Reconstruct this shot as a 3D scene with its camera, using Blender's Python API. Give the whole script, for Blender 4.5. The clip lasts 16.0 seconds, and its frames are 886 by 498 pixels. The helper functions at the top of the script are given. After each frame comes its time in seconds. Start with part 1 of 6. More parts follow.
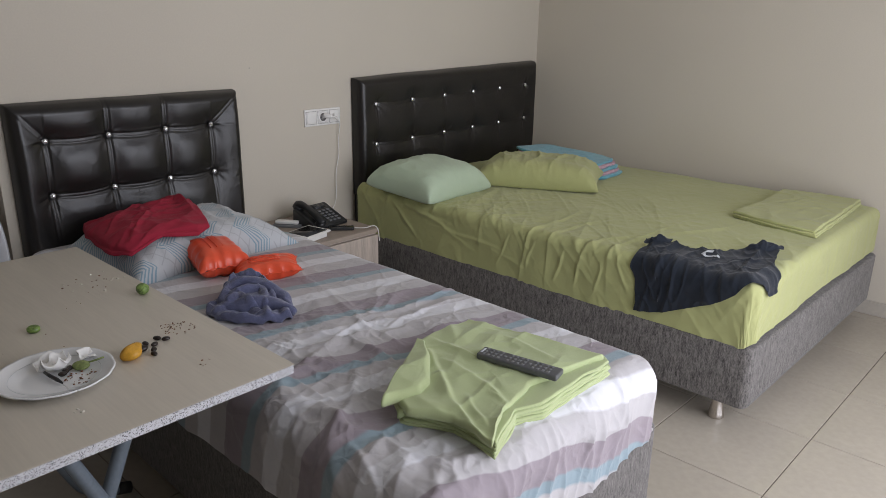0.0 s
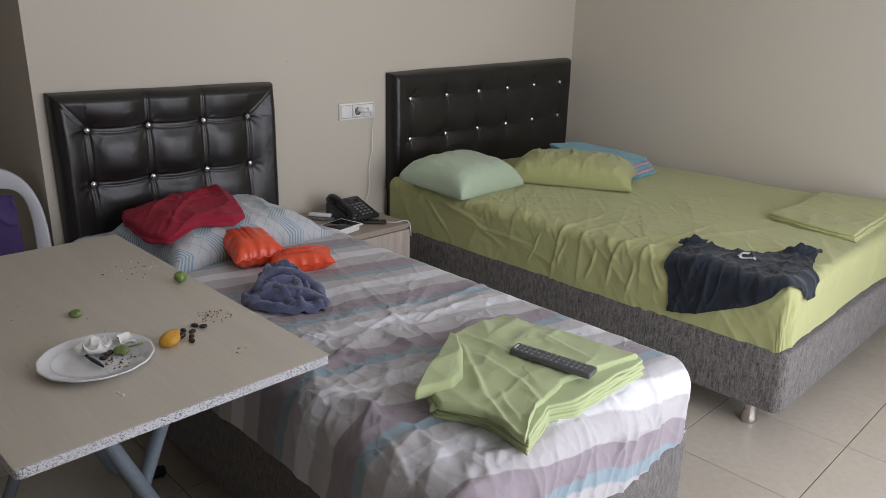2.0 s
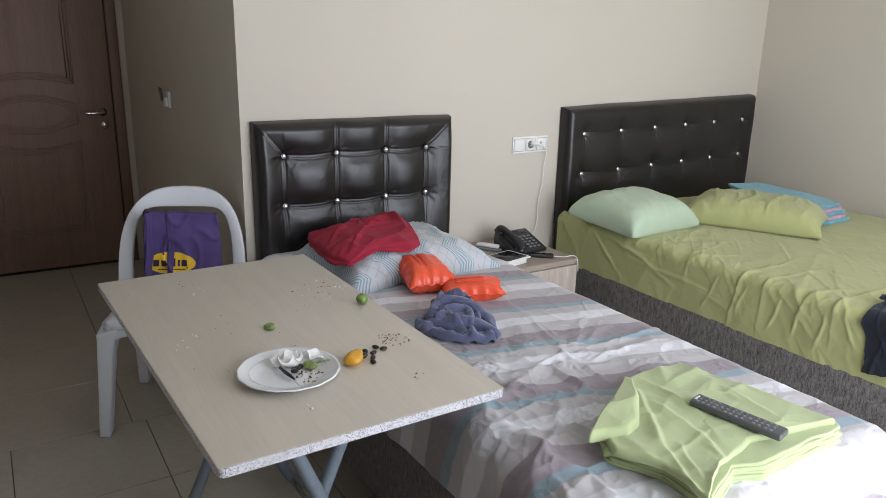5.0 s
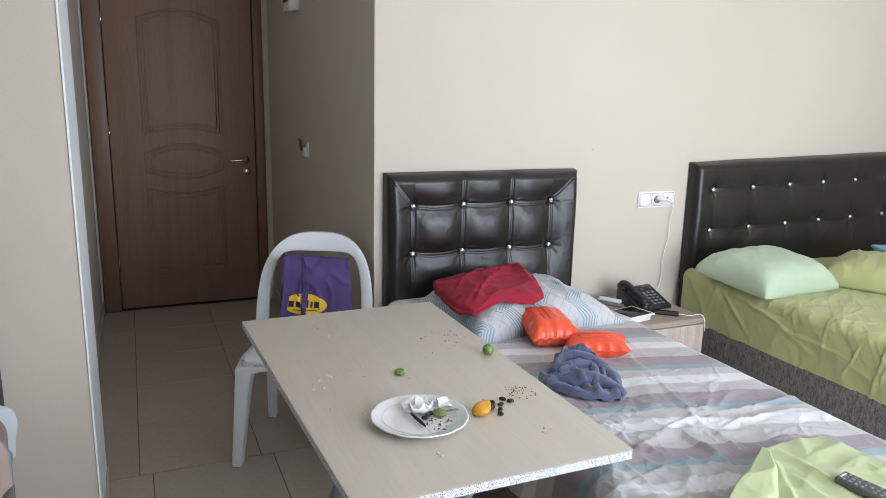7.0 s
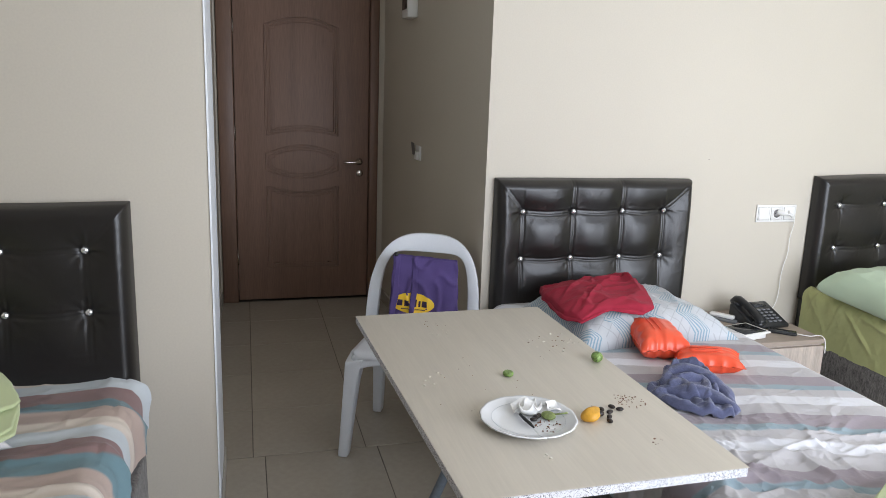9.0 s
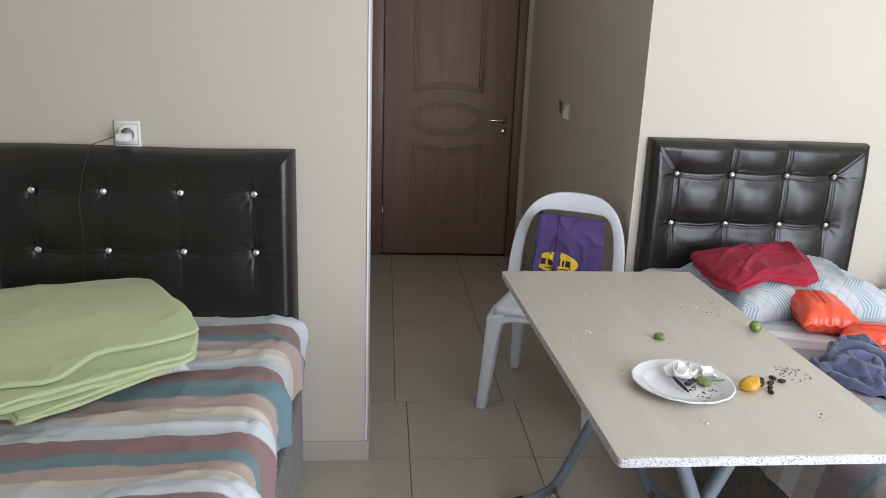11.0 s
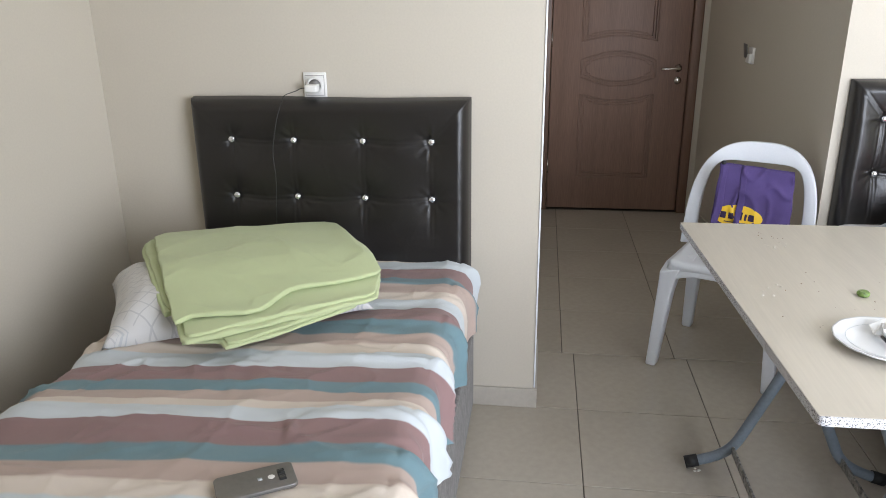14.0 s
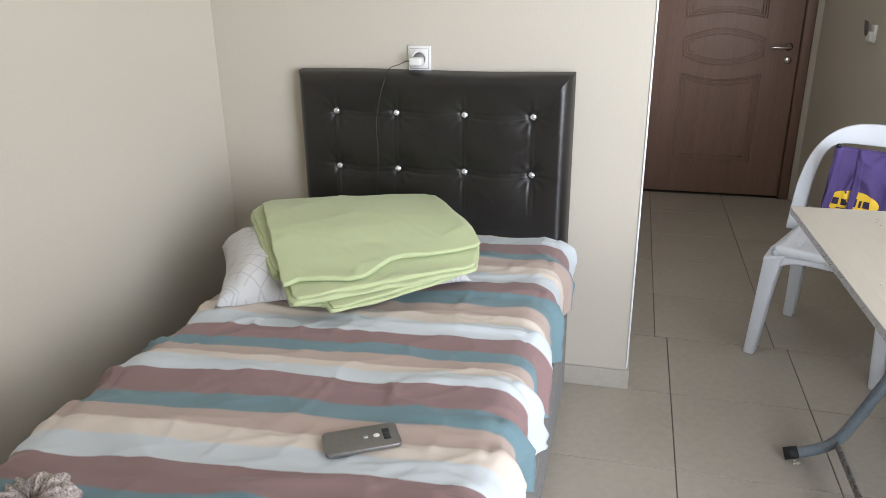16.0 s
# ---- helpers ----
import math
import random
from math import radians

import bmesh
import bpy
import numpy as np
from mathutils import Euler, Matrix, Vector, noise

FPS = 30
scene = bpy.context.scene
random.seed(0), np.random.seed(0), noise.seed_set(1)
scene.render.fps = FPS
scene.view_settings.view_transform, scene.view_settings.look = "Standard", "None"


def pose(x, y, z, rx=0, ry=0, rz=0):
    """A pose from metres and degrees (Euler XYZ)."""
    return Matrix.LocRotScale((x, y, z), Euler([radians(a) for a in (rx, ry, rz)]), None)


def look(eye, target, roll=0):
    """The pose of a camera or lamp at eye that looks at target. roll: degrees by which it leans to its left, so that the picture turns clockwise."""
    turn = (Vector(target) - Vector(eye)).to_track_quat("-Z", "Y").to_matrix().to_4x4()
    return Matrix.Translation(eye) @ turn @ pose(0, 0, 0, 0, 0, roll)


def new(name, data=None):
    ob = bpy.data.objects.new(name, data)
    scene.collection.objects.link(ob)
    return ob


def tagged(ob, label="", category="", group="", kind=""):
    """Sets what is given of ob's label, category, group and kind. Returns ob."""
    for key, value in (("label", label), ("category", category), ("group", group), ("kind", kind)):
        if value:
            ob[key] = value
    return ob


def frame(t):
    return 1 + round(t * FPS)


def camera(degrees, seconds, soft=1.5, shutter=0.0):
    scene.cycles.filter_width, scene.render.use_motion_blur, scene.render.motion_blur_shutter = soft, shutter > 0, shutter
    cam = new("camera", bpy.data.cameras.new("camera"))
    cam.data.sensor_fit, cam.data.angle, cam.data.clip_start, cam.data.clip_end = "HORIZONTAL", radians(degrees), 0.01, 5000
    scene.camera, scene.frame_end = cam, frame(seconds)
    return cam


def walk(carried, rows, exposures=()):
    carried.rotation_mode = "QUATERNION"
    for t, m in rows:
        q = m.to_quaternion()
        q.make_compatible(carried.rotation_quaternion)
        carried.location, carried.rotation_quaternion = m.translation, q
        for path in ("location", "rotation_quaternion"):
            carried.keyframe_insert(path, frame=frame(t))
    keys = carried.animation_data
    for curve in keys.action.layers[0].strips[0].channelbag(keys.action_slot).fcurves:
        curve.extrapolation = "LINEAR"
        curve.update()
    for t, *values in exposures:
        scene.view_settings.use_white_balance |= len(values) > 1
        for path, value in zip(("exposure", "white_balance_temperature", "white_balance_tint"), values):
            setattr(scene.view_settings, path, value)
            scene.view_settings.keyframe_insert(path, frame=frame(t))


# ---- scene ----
cam = camera(62.4, 16.0, soft=0.6)
PATH = [
    (0, (2.319, 0.665, 1.413), (1.018, 2.054, 0.8), 0.9),
    (0.5, (2.316, 0.659, 1.411), (0.999, 2.035, 0.799), 1.1),
    (1, (2.312, 0.654, 1.411), (0.981, 2.016, 0.801), 1.1),
    (1.5, (2.308, 0.653, 1.411), (0.965, 2.002, 0.797), 1.2),
    (2, (2.307, 0.649, 1.408), (0.955, 1.985, 0.785), 1.5),
    (2.5, (2.303, 0.652, 1.408), (0.944, 1.978, 0.78), 1.1),
    (3, (2.294, 0.647, 1.406), (0.9, 1.936, 0.778), 1.2),
    (3.5, (2.284, 0.637, 1.409), (0.828, 1.865, 0.798), 1.2),
    (4, (2.274, 0.621, 1.412), (0.75, 1.775, 0.824), 1.4),
    (6.5, (2.266, 0.556, 1.437), (0.515, 1.394, 0.958), 1.0),
    (7, (2.276, 0.534, 1.444), (0.481, 1.301, 1.007), 1.3),
    (7.5, (2.285, 0.519, 1.446), (0.46, 1.221, 1.027), 1.4),
    (8, (2.295, 0.506, 1.447), (0.445, 1.146, 1.036), 1.6),
    (10.5, (2.293, 0.445, 1.418), (0.375, 0.709, 0.913), 2.2),
    (11, (2.292, 0.426, 1.413), (0.372, 0.589, 0.876), 2.1),
    (11.5, (2.291, 0.414, 1.403), (0.376, 0.508, 0.835), 1.7),
    (12, (2.293, 0.404, 1.399), (0.381, 0.419, 0.814), 1.3),
    (12.5, (2.293, 0.396, 1.392), (0.392, 0.342, 0.771), 0.9),
    (13, (2.292, 0.385, 1.385), (0.403, 0.257, 0.741), 0.3),
    (13.5, (2.295, 0.379, 1.382), (0.418, 0.179, 0.723), -0.2),
    (14, (2.302, 0.372, 1.379), (0.428, 0.115, 0.73), -0.6),
    (14.5, (2.311, 0.362, 1.373), (0.445, 0.054, 0.721), -0.2),
    (15, (2.317, 0.35, 1.372), (0.462, -0.005, 0.712), -0.3),
    (15.5, (2.323, 0.334, 1.369), (0.486, -0.074, 0.694), -0.6),
    (16, (2.328, 0.325, 1.366), (0.514, -0.146, 0.668), -0.7),
]
EXPOSURES = [(0, -1.07, 6500, 12), (3.5, -0.88, 6500, 12), (4.2, -0.64, 6430, 11), (6.3, 0.0, 6150, 8), (7, 0.06, 6170, 8), (8, 0.09, 6180, 8), (11, 0.20, 6220, 8), (13, 0.49, 6210, 8), (16, 0.78, 6190, 8)]
walk(cam, [(t, look(eye, target, roll)) for t, eye, target, roll in PATH], EXPOSURES)

# ---- light: daylight from the wide balcony opening behind the camera ----
world = bpy.data.worlds.new("sky")
scene.world = world
world.use_nodes = True
wn = world.node_tree.nodes
sky = wn.new("ShaderNodeTexSky")
sky.sky_type, sky.sun_disc = "NISHITA", False
sky.sun_elevation, sky.sun_rotation = radians(50), radians(-90)
world.node_tree.links.new(sky.outputs[0], wn["Background"].inputs[0])
wn["Background"].inputs[1].default_value = 0.12
sun = new("sun", bpy.data.lights.new("sun", "SUN"))
sun.data.energy, sun.data.angle, sun.data.color = 3.0, radians(0.5), (1.0, 0.95, 0.88)
sun.matrix_basis = look((-6, 0, 8), (0, 0, 0))
WIN_Y0, WIN_Y1, WIN_Z0, WIN_Z1, WIN_X = 1.38, 3.95, 0.05, 2.20, 2.78
skylight = new("window_light", bpy.data.lights.new("window_light", "AREA"))
skylight.data.shape, skylight.data.size, skylight.data.size_y = "RECTANGLE", WIN_Y1 - WIN_Y0 - 0.1, WIN_Z1 - WIN_Z0 - 0.1
skylight.data.energy, skylight.data.color = 116.0, (0.965, 0.985, 1.08)
skylight.matrix_basis = look((WIN_X + 0.02, (WIN_Y0 + WIN_Y1) / 2, (WIN_Z0 + WIN_Z1) / 2), (0, (WIN_Y0 + WIN_Y1) / 2, (WIN_Z0 + WIN_Z1) / 2))


# ---- materials ----
def mat(name, colour, rough=0.6, metal=0.0, vary=0.12, scale=8.0, fine=120.0, bump=0.15, sheen=0.0, rand=0.0, spec=0.5, coat=0.0, trans=0.0, stretch=(1, 1, 1), tint=None, crease=0.0, cells=0.14):
    """A surface with variation at two scales, fine relief and, with rand, a shade of its own for every piece."""
    m = bpy.data.materials.new(name)
    m.use_nodes = True
    t = m.node_tree
    b = t.nodes["Principled BSDF"]
    b.inputs["Roughness"].default_value, b.inputs["Metallic"].default_value = rough, metal
    b.inputs["Specular IOR Level"].default_value = spec
    b.inputs["Sheen Weight"].default_value = sheen
    b.inputs["Coat Weight"].default_value = coat
    b.inputs["Transmission Weight"].default_value = trans
    co = t.nodes.new("ShaderNodeTexCoord")
    mp = t.nodes.new("ShaderNodeMapping")
    mp.inputs["Scale"].default_value = stretch
    t.links.new(co.outputs["Object"], mp.inputs[0])
    n1, n2 = t.nodes.new("ShaderNodeTexNoise"), t.nodes.new("ShaderNodeTexNoise")
    n1.inputs["Scale"].default_value, n1.inputs["Detail"].default_value = scale, 4
    n2.inputs["Scale"].default_value, n2.inputs["Detail"].default_value = fine, 3
    t.links.new(mp.outputs[0], n1.inputs[0]), t.links.new(mp.outputs[0], n2.inputs[0])
    add = t.nodes.new("ShaderNodeMath")
    add.operation = "ADD"
    t.links.new(n1.outputs[0], add.inputs[0]), t.links.new(n2.outputs[0], add.inputs[1])
    last = add
    if rand:
        info, mul = t.nodes.new("ShaderNodeObjectInfo"), t.nodes.new("ShaderNodeMath")
        mul.operation = "MULTIPLY_ADD"
        mul.inputs[1].default_value = rand
        t.links.new(info.outputs["Random"], mul.inputs[0]), t.links.new(add.outputs[0], mul.inputs[2])
        last = mul
    ramp = t.nodes.new("ShaderNodeMapRange")
    ramp.inputs["From Min"].default_value, ramp.inputs["From Max"].default_value = 0.6, 1.4 + rand
    t.links.new(last.outputs[0], ramp.inputs[0])
    mix = t.nodes.new("ShaderNodeMix")
    mix.data_type = "RGBA"
    lo = [c * (1 - vary) for c in colour]
    hi = [min(1, c * (1 + vary)) for c in (tint or colour)]
    mix.inputs[6].default_value, mix.inputs[7].default_value = (*lo, 1), (*hi, 1)
    t.links.new(ramp.outputs[0], mix.inputs[0])
    t.links.new(mix.outputs[2], b.inputs["Base Color"])
    if bump:
        bp = t.nodes.new("ShaderNodeBump")
        bp.inputs["Strength"].default_value, bp.inputs["Distance"].default_value = bump, 0.002
        t.links.new(n2.outputs[0], bp.inputs["Height"])
        t.links.new(bp.outputs[0], b.inputs["Normal"])
        if crease:
            nr, b2 = t.nodes.new("ShaderNodeTexNoise"), t.nodes.new("ShaderNodeBump")
            nr.noise_type = "RIDGED_MULTIFRACTAL"
            nr.inputs["Scale"].default_value, nr.inputs["Detail"].default_value, nr.inputs["Distortion"].default_value = 8.0, 4.0, 0.8
            t.links.new(co.outputs["Object"], nr.inputs[0])
            b2.inputs["Strength"].default_value, b2.inputs["Distance"].default_value = crease, 0.010
            warp, vor, edge, fade, hgt = (t.nodes.new(k) for k in ("ShaderNodeVectorMath", "ShaderNodeTexVoronoi", "ShaderNodeMapRange", "ShaderNodeMath", "ShaderNodeMath"))
            warp.operation = "MULTIPLY_ADD"
            warp.inputs[1].default_value = (0.10, 0.10, 0.10)
            t.links.new(n1.outputs["Color"], warp.inputs[0]), t.links.new(co.outputs["Object"], warp.inputs[2])
            vor.feature = "DISTANCE_TO_EDGE"
            vor.inputs["Scale"].default_value = 8.5
            t.links.new(warp.outputs[0], vor.inputs["Vector"])
            edge.inputs["From Min"].default_value, edge.inputs["From Max"].default_value = 0.0, 0.13
            edge.inputs["To Min"].default_value, edge.inputs["To Max"].default_value = cells, 0.0
            t.links.new(vor.outputs["Distance"], edge.inputs[0])
            fade.operation, hgt.operation = "MULTIPLY", "MULTIPLY_ADD"
            t.links.new(edge.outputs[0], fade.inputs[0]), t.links.new(n1.outputs[0], fade.inputs[1])
            hgt.inputs[1].default_value = 0.55
            t.links.new(nr.outputs[0], hgt.inputs[0]), t.links.new(fade.outputs[0], hgt.inputs[2])
            t.links.new(hgt.outputs[0], b2.inputs["Height"]), t.links.new(b2.outputs[0], bp.inputs["Normal"])
    return m


def striped(name, bands, period, offset, skew=0.0, warm=0.0, crease=0.2):
    """Woven cotton with dyed bands along the cloth; the cloth's own lengths are in its UV map, in metres."""
    m = mat(name, (0.5, 0.5, 0.5), rough=0.85, vary=0.06, scale=10, fine=700, bump=0.25, sheen=0.2, spec=0.2, crease=crease, cells=0.5)
    t = m.node_tree
    b = t.nodes["Principled BSDF"]
    tone = b.inputs["Base Color"].links[0].from_socket
    uv, sep = t.nodes.new("ShaderNodeUVMap"), t.nodes.new("ShaderNodeSeparateXYZ")
    t.links.new(uv.outputs[0], sep.inputs[0])
    noise_n = t.nodes.new("ShaderNodeTexNoise")
    noise_n.inputs["Scale"].default_value, noise_n.inputs["Detail"].default_value = 5, 3
    t.links.new(uv.outputs[0], noise_n.inputs[0])
    sk = t.nodes.new("ShaderNodeMath")
    sk.operation = "MULTIPLY_ADD"
    sk.inputs[1].default_value = skew
    t.links.new(sep.outputs[1], sk.inputs[0]), t.links.new(sep.outputs[0], sk.inputs[2])
    wob = t.nodes.new("ShaderNodeMath")
    wob.operation = "MULTIPLY_ADD"
    wob.inputs[1].default_value = 0.03 + warm
    t.links.new(noise_n.outputs[0], wob.inputs[0]), t.links.new(sk.outputs[0], wob.inputs[2])
    sc = t.nodes.new("ShaderNodeMath")
    sc.operation = "MULTIPLY_ADD"
    sc.inputs[1].default_value, sc.inputs[2].default_value = 1 / period, -offset / period + 20
    t.links.new(wob.outputs[0], sc.inputs[0])
    fr = t.nodes.new("ShaderNodeMath")
    fr.operation = "FRACT"
    t.links.new(sc.outputs[0], fr.inputs[0])
    ramp = t.nodes.new("ShaderNodeValToRGB")
    ramp.color_ramp.interpolation = "LINEAR"
    el = ramp.color_ramp.elements
    while len(el) > 1:
        el.remove(el[-1])
    el[0].position, el[0].color = 0.0, (*bands[0][1], 1)
    soft = 0.012
    for i, (p, c) in enumerate(bands):
        if i:
            e = el.new(p - soft)
            e.color = (*bands[i - 1][1], 1)
            e = el.new(p + soft)
            e.color = (*c, 1)
    e = el.new(1.0 - soft)
    e.color = (*bands[-1][1], 1)
    e = el.new(1.0)
    e.color = (*bands[0][1], 1)
    t.links.new(fr.outputs[0], ramp.inputs[0])
    mul = t.nodes.new("ShaderNodeMix")
    mul.data_type, mul.blend_type = "RGBA", "OVERLAY"
    mul.inputs[0].default_value = 0.6
    t.links.new(ramp.outputs[0], mul.inputs[6]), t.links.new(tone, mul.inputs[7])
    t.links.new(mul.outputs[2], b.inputs["Base Color"])
    return m


M = {}
M["wall"] = mat("wall_paint", (0.578, 0.531, 0.448), 0.75, vary=0.04, scale=1.4, fine=150, bump=0.05, spec=0.25)
M["ceiling"] = mat("ceiling_paint", (0.78, 0.77, 0.74), 0.85, vary=0.03, scale=2, fine=80, bump=0.1)
M["tile"] = mat("porcelain_tile", (0.455, 0.410, 0.340), 0.24, vary=0.10, scale=2.5, fine=40, bump=0.03, rand=0.25)
M["grout"] = mat("grout", (0.14, 0.12, 0.10), 0.9, vary=0.3, scale=14, fine=300)
M["skirt"] = mat("skirting_tile", (0.46, 0.425, 0.37), 0.35, vary=0.08, scale=5, fine=60, bump=0.05)
M["leather"] = mat("dark_leatherette", (0.0125, 0.0108, 0.0098), 0.35, vary=0.25, scale=5, fine=420, bump=0.16, spec=0.55)
M["crystal"] = mat("crystal", (0.85, 0.86, 0.88), 0.08, metal=0.85, vary=0.05, bump=0)
M["base"] = mat("grey_tweed", (0.15, 0.14, 0.132), 0.9, vary=0.75, scale=120, fine=480, bump=0.5, sheen=0.2, spec=0.15, stretch=(1, 1, 0.26))
M["chrome"] = mat("brushed_chrome", (0.62, 0.58, 0.54), 0.22, metal=1.0, vary=0.08, bump=0.02)
M["green"] = mat("green_cotton", (0.415, 0.43, 0.192), 0.85, vary=0.07, scale=4, fine=600, bump=0.2, sheen=0.2, spec=0.2, crease=0.9)
M["lime_cotton"] = mat("light_green_cotton", (0.495, 0.555, 0.312), 0.85, vary=0.07, scale=4, fine=600, bump=0.2, sheen=0.25, spec=0.2, crease=0.55)
M["leaf_cotton"] = mat("leaf_green_cotton", (0.435, 0.50, 0.262), 0.85, vary=0.08, scale=4, fine=600, bump=0.2, sheen=0.25, spec=0.2, crease=0.6)
M["mint"] = mat("mint_cotton", (0.45, 0.55, 0.40), 0.85, vary=0.05, scale=4, fine=600, bump=0.2, sheen=0.2, spec=0.2, crease=0.5)
M["blue"] = mat("turquoise_towel", (0.13, 0.38, 0.47), 0.95, vary=0.2, scale=40, fine=500, bump=0.5, sheen=0.4, spec=0.1)
M["pinkstripe"] = mat("pink_towel_edge", (0.55, 0.36, 0.42), 0.95, vary=0.4, scale=60, fine=500, bump=0.4)
M["navy"] = mat("navy_jersey", (0.014, 0.019, 0.028), 0.85, vary=0.2, scale=12, fine=600, bump=0.2, sheen=0.2, spec=0.2, crease=0.2)
M["print"] = mat("pale_print", (0.55, 0.58, 0.6), 0.7, vary=0.1)
M["red"] = mat("crimson_cotton", (0.33, 0.022, 0.045), 0.85, vary=0.1, scale=8, fine=600, bump=0.2, sheen=0.05, spec=0.2, crease=0.5)
M["orange"] = mat("orange_vinyl", (0.85, 0.10, 0.04), 0.30, vary=0.06, scale=6, fine=80, bump=0.05)
M["terry"] = mat("slate_blue_terry", (0.115, 0.125, 0.215), 0.95, vary=0.35, scale=50, fine=420, bump=0.9, sheen=0.4, spec=0.1)
M["laminate"] = mat("cream_laminate", (0.61, 0.560, 0.475), 0.28, vary=0.065, scale=3.5, fine=46, bump=0.03, stretch=(0.22, 4, 1))
M["steel"] = mat("grey_painted_steel", (0.16, 0.19, 0.22), 0.38, vary=0.15, scale=12, fine=120, bump=0.05)
M["worn"] = mat("worn_steel_strip", (0.05, 0.05, 0.05), 0.5, metal=0.3, vary=0.9, scale=40, fine=120, tint=(0.25, 0.24, 0.22))
M["rubber"] = mat("black_rubber", (0.012, 0.012, 0.012), 0.6)
M["plastic"] = mat("white_plastic", (0.74, 0.76, 0.79), 0.32, vary=0.03, scale=5, fine=160, bump=0.04)
M["purple"] = mat("purple_nonwoven", (0.075, 0.048, 0.165), 0.85, vary=0.22, scale=10, fine=500, bump=0.3, sheen=0.05)
M["yellow"] = mat("yellow_print", (0.85, 0.55, 0.03), 0.6, vary=0.05)
M["dark_print"] = mat("dark_print", (0.03, 0.015, 0.05), 0.6)
M["door"] = mat("brown_veneer", (0.245, 0.150, 0.108), 0.5, vary=0.22, scale=5, fine=70, bump=0.05, stretch=(3, 3, 0.18))
M["doorframe"] = mat("brown_frame_veneer", (0.19, 0.112, 0.076), 0.45, vary=0.18, scale=5, fine=70, bump=0.05, stretch=(3, 3, 0.18))
M["white"] = mat("white_switch_plastic", (0.80, 0.79, 0.76), 0.35, vary=0.02, bump=0.0)
# bluish white stands for daylight falling on the pier's end
M["lit_trim"] = mat("lit_pier_end", (0.84, 0.87, 0.90), 0.4, vary=0.05, scale=12, bump=0.02)
# white socket plastic as it looks in shade, painted grey
M["socket_shade"] = mat("shaded_socket_plastic", (0.30, 0.29, 0.28), 0.5, vary=0.05)
M["black"] = mat("black_plastic", (0.018, 0.019, 0.02), 0.35, vary=0.1, scale=10)
M["wood_light"] = mat("pale_grained_wood", (0.47, 0.40, 0.34), 0.5, vary=0.28, scale=6, fine=60, bump=0.06, stretch=(6, 6, 0.35))
M["wood_top"] = mat("taupe_board", (0.33, 0.27, 0.22), 0.45, vary=0.12, scale=6, fine=60, bump=0.05, stretch=(6, 0.4, 1))
M["porcelain"] = mat("white_porcelain", (0.78, 0.79, 0.80), 0.14, vary=0.02, bump=0.0)
M["tissue"] = mat("white_tissue", (0.82, 0.81, 0.78), 0.9, vary=0.04)
M["mango"] = mat("yellow_fruit", (0.62, 0.32, 0.03), 0.45, vary=0.2, scale=30, fine=200)
M["lime"] = mat("green_fruit", (0.05, 0.095, 0.022), 0.3, vary=0.5, scale=70, fine=200, tint=(0.19, 0.29, 0.075))
M["leafgreen"] = mat("crushed_green_peel", (0.20, 0.25, 0.08), 0.55, vary=0.4, scale=60)
M["seed"] = mat("dark_seed", (0.018, 0.011, 0.008), 0.35)
M["crumb"] = mat("brown_crumbs", (0.17, 0.07, 0.035), 0.8, vary=0.6, scale=200)
M["crumb_pale"] = mat("pale_crumbs", (0.70, 0.66, 0.58), 0.8)
M["graphite"] = mat("graphite_metal", (0.22, 0.21, 0.20), 0.38, metal=0.6, vary=0.08, scale=20)
M["screen"] = mat("dark_glass_screen", (0.03, 0.032, 0.035), 0.12, vary=0.05, bump=0)
M["remote"] = mat("dark_remote_plastic", (0.085, 0.087, 0.09), 0.40, vary=0.1)
M["remote_key"] = mat("grey_rubber_key", (0.17, 0.175, 0.18), 0.5)
M["scrunchie"] = mat("patterned_fabric", (0.23, 0.11, 0.11), 0.9, vary=1.0, scale=160, fine=500, bump=0.4, tint=(0.42, 0.36, 0.33))
M["glass"] = mat("window_glass", (0.95, 0.97, 0.97), 0.02, vary=0.0, bump=0.0, trans=1.0)
M["outside"] = mat("terrace_concrete", (0.35, 0.34, 0.32), 0.9, vary=0.15)

TEAL, MAUVE, PINK, CREAM, PALE = (0.155, 0.245, 0.275), (0.265, 0.17, 0.165), (0.46, 0.36, 0.31), (0.66, 0.58, 0.50), (0.57, 0.61, 0.635)
M["stripe_vivid"] = striped("striped_cotton", [(0.0, MAUVE), (0.25, TEAL), (0.44, PINK), (0.63, CREAM), (0.78, PALE)], 1.0, 0.03, warm=0.03)
LIL, PTEAL, GREY, PWHITE = (0.325, 0.282, 0.308), (0.285, 0.365, 0.41), (0.50, 0.482, 0.488), (0.71, 0.71, 0.74)
M["stripe_faded"] = striped("faded_striped_cotton", [(0.0, LIL), (0.24, PTEAL), (0.36, GREY), (0.55, PWHITE), (0.75, GREY)], 0.31, 0.60, skew=-0.22, warm=0.02, crease=0.8)


